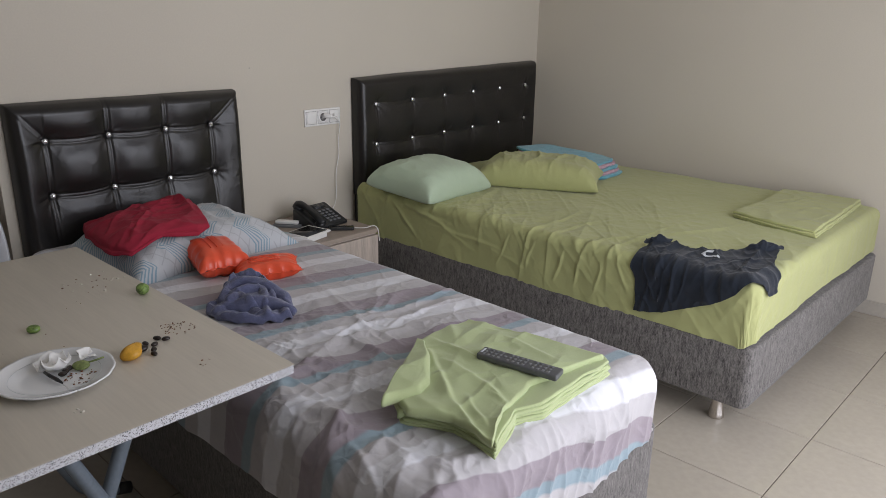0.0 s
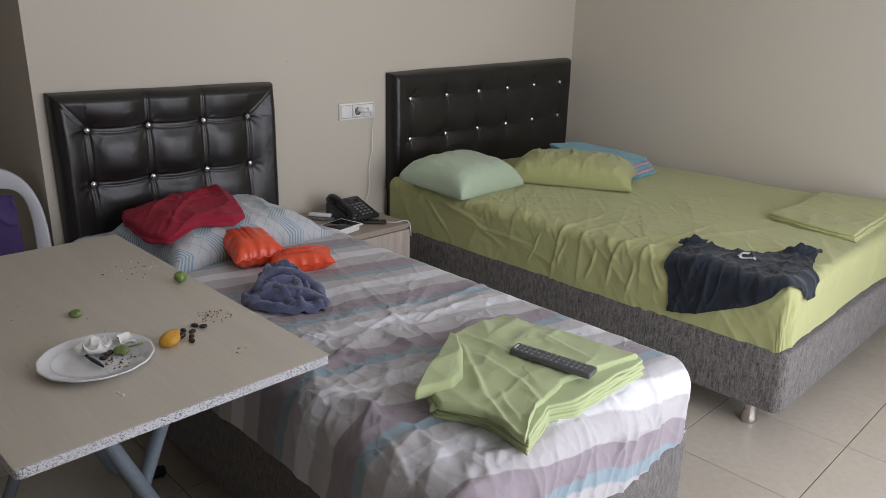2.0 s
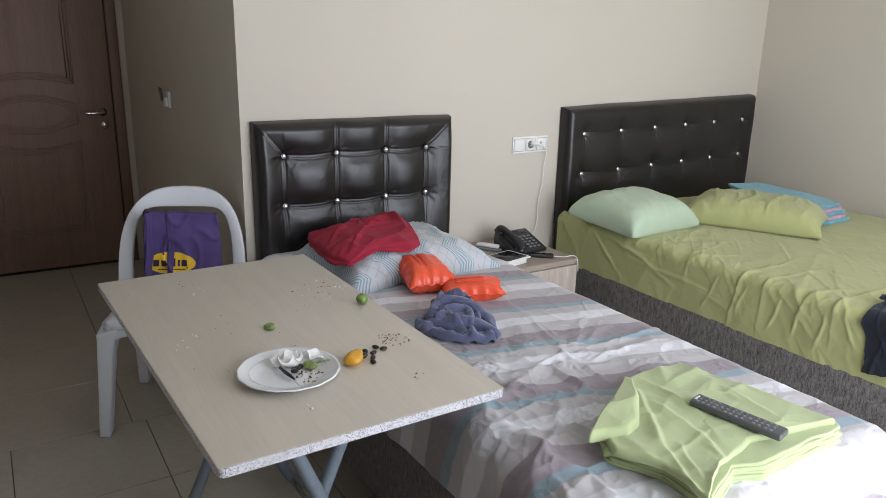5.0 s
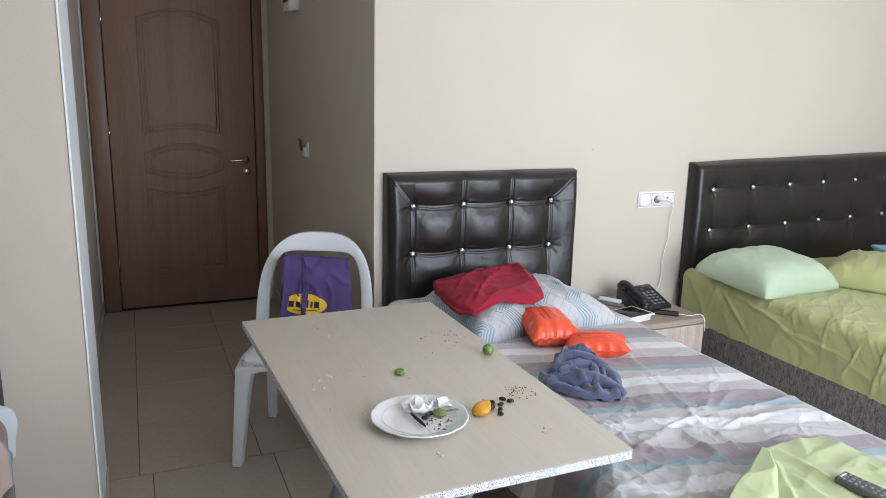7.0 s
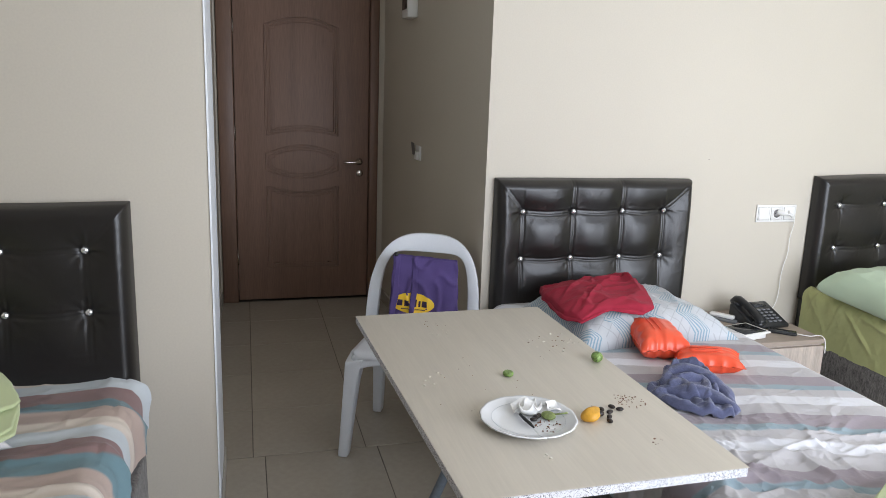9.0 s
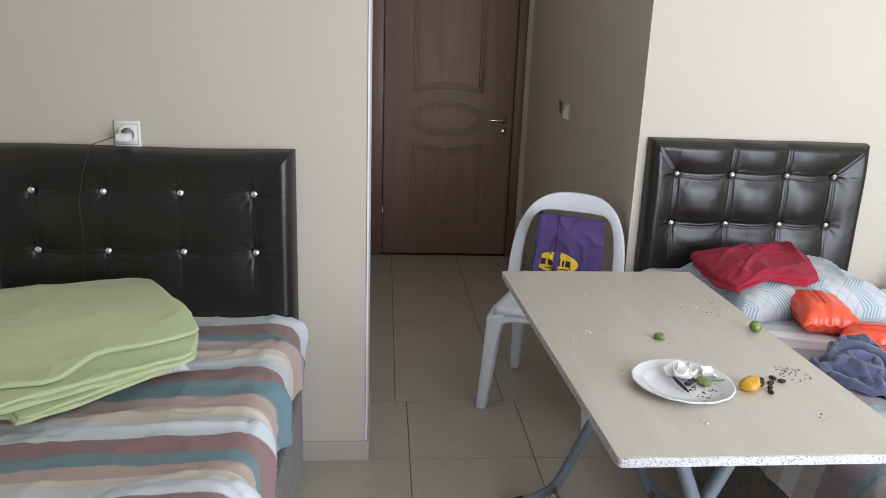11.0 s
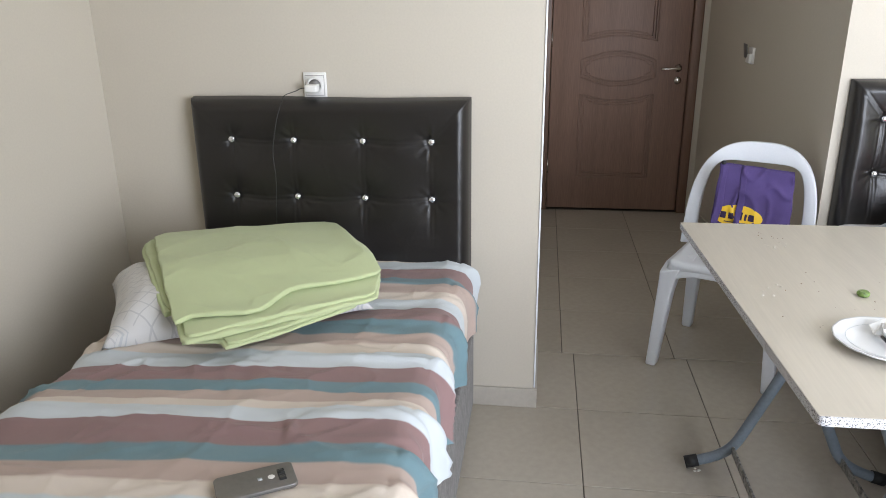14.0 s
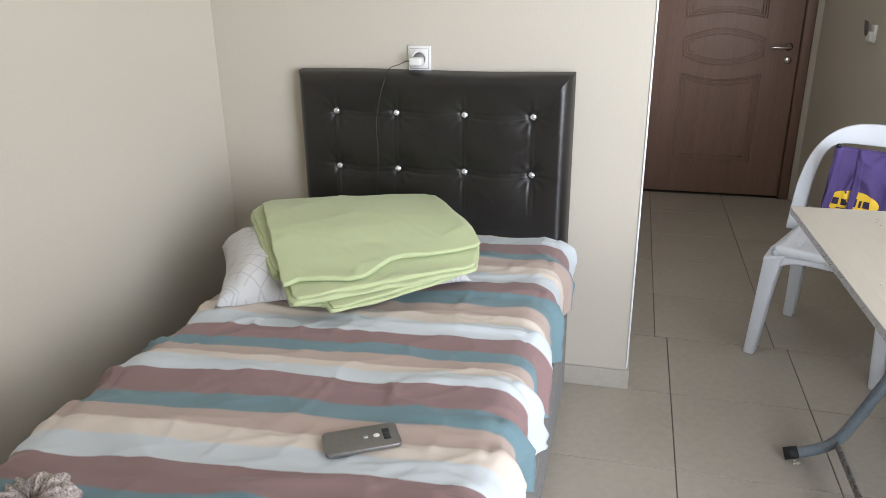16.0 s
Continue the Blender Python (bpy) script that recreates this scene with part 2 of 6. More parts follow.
def speckle():
    m = mat("speckled_edge", (0.7, 0.7, 0.7), 0.5, bump=0.05)
    t = m.node_tree
    v, r = t.nodes.new("ShaderNodeTexVoronoi"), t.nodes.new("ShaderNodeValToRGB")
    v.inputs["Scale"].default_value = 620
    co = [n for n in t.nodes if n.type == "TEX_COORD"][0]
    t.links.new(co.outputs["Object"], v.inputs[0])
    t.links.new(v.outputs["Color"], r.inputs[0])
    r.color_ramp.interpolation = "CONSTANT"
    r.color_ramp.elements[0].color, r.color_ramp.elements[1].color = (0.05, 0.05, 0.06, 1), (0.58, 0.58, 0.60, 1)
    r.color_ramp.elements[1].position = 0.25
    e = r.color_ramp.elements.new(0.62)
    e.color = (0.36, 0.34, 0.33, 1)
    e = r.color_ramp.elements.new(0.7)
    e.color = (0.62, 0.62, 0.64, 1)
    t.links.new(r.outputs[0], t.nodes["Principled BSDF"].inputs["Base Color"])
    return m


M["speckle"] = speckle()


def patterned_pillow(name, ground, ink, ink2, dense):
    """Printed cotton: zigzag bands and small triangles on a pale ground, laid out on the cloth's UV lengths."""
    m = mat(name, ground, 0.85, vary=0.05, scale=6, fine=600, bump=0.2, sheen=0.2, spec=0.2)
    t = m.node_tree
    b = t.nodes["Principled BSDF"]
    tone = b.inputs["Base Color"].links[0].from_socket

    def op(kind, a, c=None, d=None):
        n = t.nodes.new("ShaderNodeMath")
        n.operation = kind
        for i, x in enumerate((a, c, d)):
            if x is None:
                continue
            if isinstance(x, (int, float)):
                n.inputs[i].default_value = x
            else:
                t.links.new(x, n.inputs[i])
        return n.outputs[0]

    uv, sep = t.nodes.new("ShaderNodeUVMap"), t.nodes.new("ShaderNodeSeparateXYZ")
    t.links.new(uv.outputs[0], sep.inputs[0])
    u, v = sep.outputs[0], sep.outputs[1]
    fold = op("PINGPONG", u, 0.055)
    zig = op("LESS_THAN", op("FRACT", op("MULTIPLY", op("ADD", v, fold), 78.0)), 0.46)
    cell = op("FRACT", op("MULTIPLY", op("ADD", v, op("MULTIPLY", op("PINGPONG", u, 0.055), 1.0)), 6.6))
    band = op("LESS_THAN", cell, dense)
    lines = op("MULTIPLY", zig, band)
    tri = op("LESS_THAN", op("ABSOLUTE", op("SUBTRACT", op("PINGPONG", op("MULTIPLY", u, 2.0), 0.04), op("PINGPONG", op("MULTIPLY", v, 1.6), 0.04))), 0.004)
    tri = op("MULTIPLY", tri, op("GREATER_THAN", cell, dense + 0.12))
    m1, m2 = t.nodes.new("ShaderNodeMix"), t.nodes.new("ShaderNodeMix")
    m1.data_type = m2.data_type = "RGBA"
    t.links.new(op("MULTIPLY", lines, 0.85), m1.inputs[0]), t.links.new(tone, m1.inputs[6])
    m1.inputs[7].default_value = (*ink, 1)
    t.links.new(op("MULTIPLY", tri, 0.42), m2.inputs[0]), t.links.new(m1.outputs[2], m2.inputs[6])
    m2.inputs[7].default_value = (*ink2, 1)
    t.links.new(m2.outputs[2], b.inputs["Base Color"])
    return m


M["pillow_blue"] = patterned_pillow("zigzag_printed_cotton", (0.52, 0.54, 0.56), (0.20, 0.33, 0.41), (0.30, 0.31, 0.33), 0.46)
M["pillow_white"] = patterned_pillow("triangle_printed_cotton", (0.66, 0.65, 0.64), (0.50, 0.51, 0.53), (0.36, 0.36, 0.38), 0.16)


# ---- mesh helpers: everything is built in room coordinates ----
def link(name, bm, material, smooth=True):
    me = bpy.data.meshes.new(name)
    bm.to_mesh(me)
    bm.free()
    for p in me.polygons:
        p.use_smooth = smooth
    for x in (material if isinstance(material, (list, tuple)) else [material]):
        me.materials.append(x)
    return new(name, me)


def part(name, bm, material, parent, label="", smooth=True):
    ob = link(name, bm, material, smooth)
    ob.parent = parent
    if parent.type == "EMPTY":
        ob.matrix_parent_inverse = Matrix.Translation(-parent.location)
    if label:
        ob["label"] = label
    return ob


def thing(name, at, label, category, group="", kind=""):
    e = new(name)
    e.location = at
    e.empty_display_size = 0.05
    return tagged(e, label, category, group, kind)


def box(x0, x1, y0, y1, z0, z1, bevel=0.0, seg=2, bm=None):
    out = bm or bmesh.new()
    b = bmesh.new()
    bmesh.ops.create_cube(b, size=1)
    for v in b.verts:
        v.co = Vector(((x0 + x1) / 2 + v.co.x * (x1 - x0), (y0 + y1) / 2 + v.co.y * (y1 - y0), (z0 + z1) / 2 + v.co.z * (z1 - z0)))
    if bevel:
        bmesh.ops.bevel(b, geom=b.edges[:], offset=bevel, segments=seg, affect="EDGES", profile=0.5)
    if bm is None:
        out.free()
        return b
    join(out, b)
    return out


def join(bm, other, m=None):
    if m is not None:
        bmesh.ops.transform(other, matrix=m, verts=other.verts[:])
    me = bpy.data.meshes.new("tmp")
    other.to_mesh(me)
    other.free()
    bm.from_mesh(me)
    bpy.data.meshes.remove(me)
    return bm


def turned(bm, m):
    bmesh.ops.transform(bm, matrix=m, verts=bm.verts[:])
    return bm


def tube(points, radius, sides=12, cap=True, smooth_steps=0):
    """A round bar along points; radius may be a number or one for each point."""
    pts = [Vector(p) for p in points]
    for _ in range(smooth_steps):
        q = [pts[0]]
        for a, b in zip(pts, pts[1:]):
            q += [a.lerp(b, 0.25), a.lerp(b, 0.75)]
        pts = q + [pts[-1]]
    rad = radius if isinstance(radius, (list, tuple)) else [radius] * len(pts)
    if len(rad) != len(pts):
        rad = list(np.interp(np.linspace(0, 1, len(pts)), np.linspace(0, 1, len(rad)), rad))
    bm = bmesh.new()
    rings, up = [], Vector((0, 0, 1))
    for i, p in enumerate(pts):
        d = (pts[min(i + 1, len(pts) - 1)] - pts[max(i - 1, 0)]).normalized()
        if abs(d.dot(up)) > 0.98:
            up = Vector((1, 0, 0))
        s = d.cross(up).normalized()
        w = s.cross(d).normalized()
        up = w
        rings.append([bm.verts.new(p + (s * math.cos(a) + w * math.sin(a)) * rad[i]) for a in [2 * math.pi * k / sides for k in range(sides)]])
    for a, b in zip(rings, rings[1:]):
        for k in range(sides):
            bm.faces.new((a[k], a[(k + 1) % sides], b[(k + 1) % sides], b[k]))
    if cap:
        bm.faces.new(rings[0][::-1]), bm.faces.new(rings[-1])
    bmesh.ops.recalc_face_normals(bm, faces=bm.faces[:])
    return bm


def lathe(profile, at, steps=32):
    """A turned solid round the z axis; profile: (radius, height)."""
    bm = bmesh.new()
    rings = []
    for r, z in profile:
        rings.append([bm.verts.new((at[0] + r * math.cos(a), at[1] + r * math.sin(a), at[2] + z)) for a in [2 * math.pi * k / steps for k in range(steps)]])
    for a, b in zip(rings, rings[1:]):
        for k in range(steps):
            bm.faces.new((a[k], a[(k + 1) % steps], b[(k + 1) % steps], b[k]))
    bm.faces.new(rings[0][::-1]), bm.faces.new(rings[-1])
    bmesh.ops.recalc_face_normals(bm, faces=bm.faces[:])
    return bm


def sheet(fn, nu, nv, keep=None, thick=0.0):
    """A cloth from fn(u, v) -> place, cloth lengths; keep(u, v) cuts its outline."""
    bm = bmesh.new()
    uvl = bm.loops.layers.uv.new("UVMap")
    grid, uvs = {}, {}
    for i in range(nu + 1):
        for j in range(nv + 1):
            u, v = i / nu, j / nv
            if keep and not keep(u, v):
                continue
            p, c = fn(u, v)
            grid[i, j] = bm.verts.new(p)
            uvs[grid[i, j]] = c
    for i in range(nu):
        for j in range(nv):
            q = [(i, j), (i + 1, j), (i + 1, j + 1), (i, j + 1)]
            if all(k in grid for k in q):
                f = bm.faces.new([grid[k] for k in q])
                for l in f.loops:
                    l[uvl].uv = uvs[l.vert]
    bmesh.ops.recalc_face_normals(bm, faces=bm.faces[:])
    if thick:
        bmesh.ops.solidify(bm, geom=bm.faces[:], thickness=thick)
    return bm


def nz(x, y, s, seed=0.0):
    return noise.noise((x * s, y * s, seed))


def ridge(x, y, s, seed=0.0):
    """Sharp folds: 0 between, up to 1 on the crest."""
    return (1 - min(1.0, abs(noise.noise((x * s, y * s, seed))) * 3.2)) ** 2


def pillow(cx, cy, z0, a, b, h, yaw, tilt=0.0, seed=0, n=36, wrinkle=0.006, sag=0.0, pinch=0.12, full=0.55, gather=0.0, belly=0.12):
    """A filled pillow: half lengths a and b, height h, pulled-in sides, creases towards its corners."""
    bm = bmesh.new()
    uvl = bm.loops.layers.uv.new("UVMap")
    uvs = {}
    rot = Matrix.Translation((cx, cy, z0)) @ Euler((0, 0, radians(yaw))).to_matrix().to_4x4() @ Euler((0, radians(tilt), 0)).to_matrix().to_4x4()
    layers = []
    for side in (1, -1):
        g = {}
        for i in range(n + 1):
            for j in range(n + 1):
                u, v = 2 * i / n - 1, 2 * j / n - 1
                if side < 0 and (i in (0, n) or j in (0, n)):
                    g[i, j] = layers[0][i, j]
                    continue
                x = a * u * (1 - pinch * (1 - v * v) * abs(u))
                y = b * v * (1 - pinch * (1 - u * u) * abs(v))
                f = max(0.0, (1 - u ** 4) * (1 - v ** 4)) ** full
                z = h * f * (1.0 if side > 0 else -belly)
                z += sag * u
                if side > 0:
                    r = ridge(x * 1.0 + seed, y * 2.2, 5.0, seed) * wrinkle * 1.6 + nz(x, y, 9, seed) * wrinkle
                    r += wrinkle * (0.7 * crumple(x * 1.2 + 0.4 * y, y, 9, seed + 1) + 1.0 * pleat(x * 0.8 + y * 0.3, y * 0.8, 9, seed + 2))
                    r += gather * crease(y + 0.25 * x, x * 0.25, 11, seed + 3) + 0.5 * gather * crease(y - 0.2 * x, x * 0.3, 21, seed + 4)
                    c = (abs(u) * abs(v)) ** 2
                    z += r * (0.5 + 0.5 * f) + c * 0.006 * math.sin(14 * (x - y) / a)
                g[i, j] = bm.verts.new(rot @ Vector((x, y, z + h * belly)))
                uvs[g[i, j]] = (x, y)
        layers.append(g)
        for i in range(n):
            for j in range(n):
                f = bm.faces.new([g[i, j], g[i + 1, j], g[i + 1, j + 1], g[i, j + 1]])
                for l in f.loops:
                    l[uvl].uv = uvs[l.vert]
    bmesh.ops.recalc_face_normals(bm, faces=bm.faces[:])
    return bm


def crease(x, y, s, seed=0.0):
    """Thin sharp cloth creases on a warped field."""
    wx, wy = x + 0.08 * nz(x, y, 3.1, seed + 50), y + 0.08 * nz(x, y, 3.3, seed + 60)
    return max(0.0, 1 - abs(noise.noise((wx * s, wy * s, seed))) * 3.6) ** 2.3


def tent(x, y, s, seed=0.0):
    """Pressed folds: flat flanks that meet in a sharp line."""
    wx, wy = x + 0.05 * nz(x, y, 2.5, seed + 50), y + 0.05 * nz(x, y, 2.7, seed + 60)
    return max(0.0, 1 - abs(noise.noise((wx * s, wy * s, seed))) * 2.6) ** 1.15


def crumple(x, y, s, seed=0.0):
    """Creased cloth: straight folds between flat facets, about -0.4 to 0.5."""
    wx, wy = x + 0.04 * nz(x, y, 2.5, seed + 50), y + 0.04 * nz(x, y, 2.7, seed + 60)
    d = noise.voronoi((wx * s + 7.3 * seed, wy * s - 3.1 * seed, seed))[0][0]
    return math.sqrt(d * d + 0.012) - 0.5


def pleat(x, y, s, seed=0.0):
    """Thin straight creases that come and go: 0 between, up to 1 on the crest."""
    wx, wy = x + 0.05 * nz(x, y, 2.2, seed + 50), y + 0.05 * nz(x, y, 2.4, seed + 60)
    d = noise.voronoi((wx * s + 5.7 * seed, wy * s + 2.3 * seed, seed))[0]
    return max(0.0, 1 - (d[1] - d[0]) / 0.22) ** 1.3 * max(0.0, min(1.0, 0.45 + 1.6 * nz(x, y, s * 0.7, seed + 5)))


def folds(x, y, strokes, soft=False):
    """Single folds of a cloth: each a ridge from one place to another, steeper on one flank. strokes: (x, y, x, y, half width, height)"""
    out = 0.0
    for x0, y0, x1, y1, w, h in strokes:
        dx, dy = x1 - x0, y1 - y0
        n = math.hypot(dx, dy)
        k = ((x - x0) * dx + (y - y0) * dy) / (n * n)
        if not -0.1 < k < 1.1:
            continue
        bow = 0.05 * n * math.sin(math.pi * k) * math.sin(37 * h * 100 + 50 * w) + 0.006 * nz(x, y, 14, 91)
        d = ((x - x0) * dy - (y - y0) * dx) / n + bow
        e = abs(d) / (w if d > 0 else 0.45 * w)
        if e < 1:
            out = max(out, h * ((1 - e * e) ** 0.7 if soft else (1 - e) ** 1.4) * math.sin(math.pi * (k + 0.1) / 1.2) ** 0.6)
    return out


def pad(outline, z, t, seed, bulge=0.005, lift=None, rings=44, step=0.010, cr=4.5, smooth=1, centre=None):
    """One folded layer of cloth with rounded edges on an outline of (x, y) points."""
    o = [Vector((p[0], p[1])) for p in outline]
    for _ in range(smooth):
        o = [q for a, b in zip(o, o[1:] + o[:1]) for q in (a.lerp(b, 0.13), a.lerp(b, 0.87))]
    pts = []
    for a, b in zip(o, o[1:] + o[:1]):
        n = max(1, int((b - a).length / step))
        pts += [a.lerp(b, k / n) for k in range(n)]
    c = Vector(centre) if centre else sum(pts, Vector((0, 0))) / len(pts)
    bm = bmesh.new()
    uvl = bm.loops.layers.uv.new("UVMap")

    def height(p, e, side):
        prof = math.sqrt(max(0.0, 1 - (1 - min(1, e / (t * 0.6))) ** 2))
        h = z + t / 2 + side * t / 2 * prof
        if side > 0:
            h += prof * bulge * (0.2 + 0.9 * pleat(p.x * 0.6 - p.y * 0.6, p.y * 0.8 + p.x * 0.5, cr * 1.4, seed + 4) + 0.5 * pleat(p.x * 0.9, p.y * 0.5, cr * 2.9, seed + 6) + 1.3 * crumple(p.x * 0.8 + p.y * 0.5, p.y * 0.7 - p.x * 0.3, cr * 1.7, seed) + 0.8 * crumple(p.x, p.y * 0.7, cr * 3.3, seed + 9) + 0.5 * nz(p.x, p.y, 8, seed + 3))
        return h + (lift(p.x, p.y) if lift else 0)

    wob = [Vector((nz(p.x, p.y, 14, seed), nz(p.x, p.y, 14, seed + 7))) * 0.006 for p in pts]
    rad = [(p - c).length for p in pts]
    edge, prev = None, {}
    for side in (1, -1):
        loops = []
        for k in range(rings):
            s = 1 - (k / rings) ** 1.3
            if k == 0 and side < 0:
                loops.append(edge)
                continue
            ring = []
            for p, w, r in zip(pts, wob, rad):
                q = c + (p + w - c) * s
                ring.append(bm.verts.new((q.x, q.y, height(q, r * (1 - s), side))))
            loops.append(ring)
        if side > 0:
            edge = loops[0]
        m = bm.verts.new((c.x, c.y, height(c, 1, side)))
        n = len(pts)
        for a, b in zip(loops, loops[1:]):
            for i in range(n):
                bm.faces.new((a[i], a[(i + 1) % n], b[(i + 1) % n], b[i]))
        for i in range(n):
            bm.faces.new((loops[-1][i], loops[-1][(i + 1) % n], m))
    for f in bm.faces:
        for l in f.loops:
            l[uvl].uv = l.vert.co.xy
    bmesh.ops.recalc_face_normals(bm, faces=bm.faces[:])
    return bm


# ---- the room ----
X_L, X_M, X_D = 0.0, -0.60, -2.60          # wall behind the striped bed, wall behind the other beds, door wall
Y_W, Y_P, Y_C, Y_E = -1.08, 0.375, 1.448, 4.64  # side wall, pier's end, corridor corner, far side wall
H = 2.65
X_P = -0.40                                # back of the pier


def wall(name, *b, material="wall"):
    return tagged(link(name, box(*b), M[material], False), "beige painted plaster wall, slightly scuffed", "wall", kind="structure")


wall("wall_headboard_pier", X_P, X_L, Y_W, Y_P, 0, H)
wall("wall_corridor_near", X_D, X_P - 0.003, 0.20, 0.302, 0, H)
wall("wall_headboard_main", X_M - 0.12, X_M, Y_C + 0.12, Y_E, 0, H)
def skewed(name, corners):
    b = bmesh.new()
    lo = [b.verts.new((x, y, 0)) for x, y in corners]
    hi = [b.verts.new((x, y, H)) for x, y in corners]
    b.faces.new(hi), b.faces.new(lo[::-1])
    for i in range(4):
        b.faces.new((lo[i], lo[(i + 1) % 4], hi[(i + 1) % 4], hi[i]))
    bmesh.ops.recalc_face_normals(b, faces=b.faces[:])
    return tagged(link(name, b, M["wall"], False), "beige painted plaster wall of the short corridor", "wall", kind="structure")


Y_D = 1.372                                # corridor wall at the door end
skewed("wall_corridor_far", [(X_D, Y_D), (X_M, Y_C), (X_M, Y_C + 0.12), (X_D, Y_C + 0.12)])
wall("wall_far_side", X_M - 0.12, WIN_X + 0.2, Y_E, Y_E + 0.15, 0, H)
wall("wall_near_side", X_P, WIN_X + 0.2, Y_W - 0.15, Y_W, 0, H)
wall("wall_door", X_D - 0.12, X_D, 0.2, 0.315, 0, H)
wall("wall_door_far", X_D - 0.12, X_D - 0.002, Y_D, Y_C + 0.12, 0, H)
wall("wall_door_reveal", X_D - 0.12, X_D + 0.012, Y_D - 0.034, Y_D + 0.001, 0, H)
wall("wall_door_head", X_D - 0.12, X_D, 0.315, Y_D - 0.036, 2.12, H)
wall("wall_outer_west", X_D - 0.45, X_D - 0.30, Y_W - 0.15, Y_E + 0.15, 0, H)
wall("wall_outer_south", X_D - 0.30, X_P - 0.002, Y_W - 0.15, Y_W, 0, H)
wall("wall_outer_north", X_D - 0.30, X_M - 0.122, Y_E, Y_E + 0.15, 0, H)
wall("wall_window_near", WIN_X, WIN_X + 0.2, Y_W, WIN_Y0, 0, H)
wall("wall_window_far", WIN_X, WIN_X + 0.2, WIN_Y1, Y_E, 0, H)
wall("wall_window_head", WIN_X, WIN_X + 0.2, WIN_Y0, WIN_Y1, WIN_Z1, H)
tagged(link("ceiling", box(X_D - 0.45, WIN_X + 0.2, Y_W - 0.15, Y_E + 0.15, H, H + 0.12), M["ceiling"], False), "plain white painted ceiling", "ceiling", kind="structure")
tagged(link("ground", box(-30, 40, -30, 40, -0.35, -0.25), M["outside"], False), "pale concrete ground outside the room", "ground", kind="structure")

# floor slab under the tiles
floor = tagged(link("floor", box(X_D - 0.45, WIN_X + 0.2, Y_W - 0.15, Y_E + 0.15, -0.2, -0.004), M["grout"], False), "beige porcelain floor tiles with dark grout joints", "floor", kind="structure")


def skirting(name, *b):
    return tagged(link(name, box(*b, bevel=0.003), M["skirt"], False), "beige tile skirting along the wall foot", "baseboard", kind="structure")


SK = 0.074
skirting("baseboard_pier", X_L, X_L + 0.010, Y_W + 0.012, Y_P + 0.010, 0, SK)
skirting("baseboard_pier_end", X_P, X_L - 0.001, Y_P, Y_P + 0.010, 0, SK)
skirting("baseboard_main", X_M, X_M + 0.010, Y_C, Y_E - 0.012, 0, SK)
skirting("baseboard_far", X_M + 0.012, WIN_X, Y_E - 0.010, Y_E, 0, SK)
skirting("baseboard_near", 0.012, WIN_X, Y_W, Y_W + 0.010, 0, SK)
sk = skirting("baseboard_corridor_far", X_D, X_M - 0.001, Y_C - 0.010, Y_C + 0.002, 0, SK)
for v in sk.data.vertices:
    v.co.y += (Y_D - Y_C) * (X_M - v.co.x) / (X_M - X_D)
skirting("baseboard_corridor_near", X_D, X_P - 0.003, 0.302, 0.312, 0, SK)

# pier's end and corner edge: added thin white facing paints in their window light
strip = thing("lit_corner_strip", (0.0, Y_P, 0), "pier's end face, whitened to paint in the window light on it", "trim", kind="structure")
part("strip_face", box(X_P + 0.01, X_L - 0.0015, Y_P, Y_P + 0.003, SK + 0.004, H - 0.01), M["lit_trim"], strip, smooth=False)
part("strip_face", box(X_L - 0.001, X_L + 0.004, Y_P - 0.002, Y_P + 0.0035, SK + 0.004, H - 0.01, 0.001), M["lit_trim"], strip, smooth=False)

# balcony window behind the camera
window = thing("window_1", (WIN_X + 0.1, 3.2, 0), "wide white-framed balcony glazing with clear panes", "window", kind="structure")
for y in (WIN_Y0 + 0.03, 2.25, 3.10, WIN_Y1 - 0.03):
    part("window_frame", box(WIN_X + 0.08, WIN_X + 0.13, y - 0.03, y + 0.03, WIN_Z0, WIN_Z1, 0.004), M["white"], window)
for z in (WIN_Z0 - 0.02, WIN_Z1 - 0.03):
    part("window_frame", box(WIN_X + 0.08, WIN_X + 0.13, WIN_Y0 + 0.06, WIN_Y1 - 0.06, z, z + 0.06, 0.004), M["white"], window)
for y0, y1 in ((WIN_Y0 + 0.06, 2.22), (2.28, 3.07), (3.13, WIN_Y1 - 0.06)):
    pane = part("pane", box(WIN_X + 0.10, WIN_X + 0.106, y0, y1, WIN_Z0 + 0.04, WIN_Z1 - 0.03), M["glass"], window, smooth=False)
    pane.visible_shadow = False


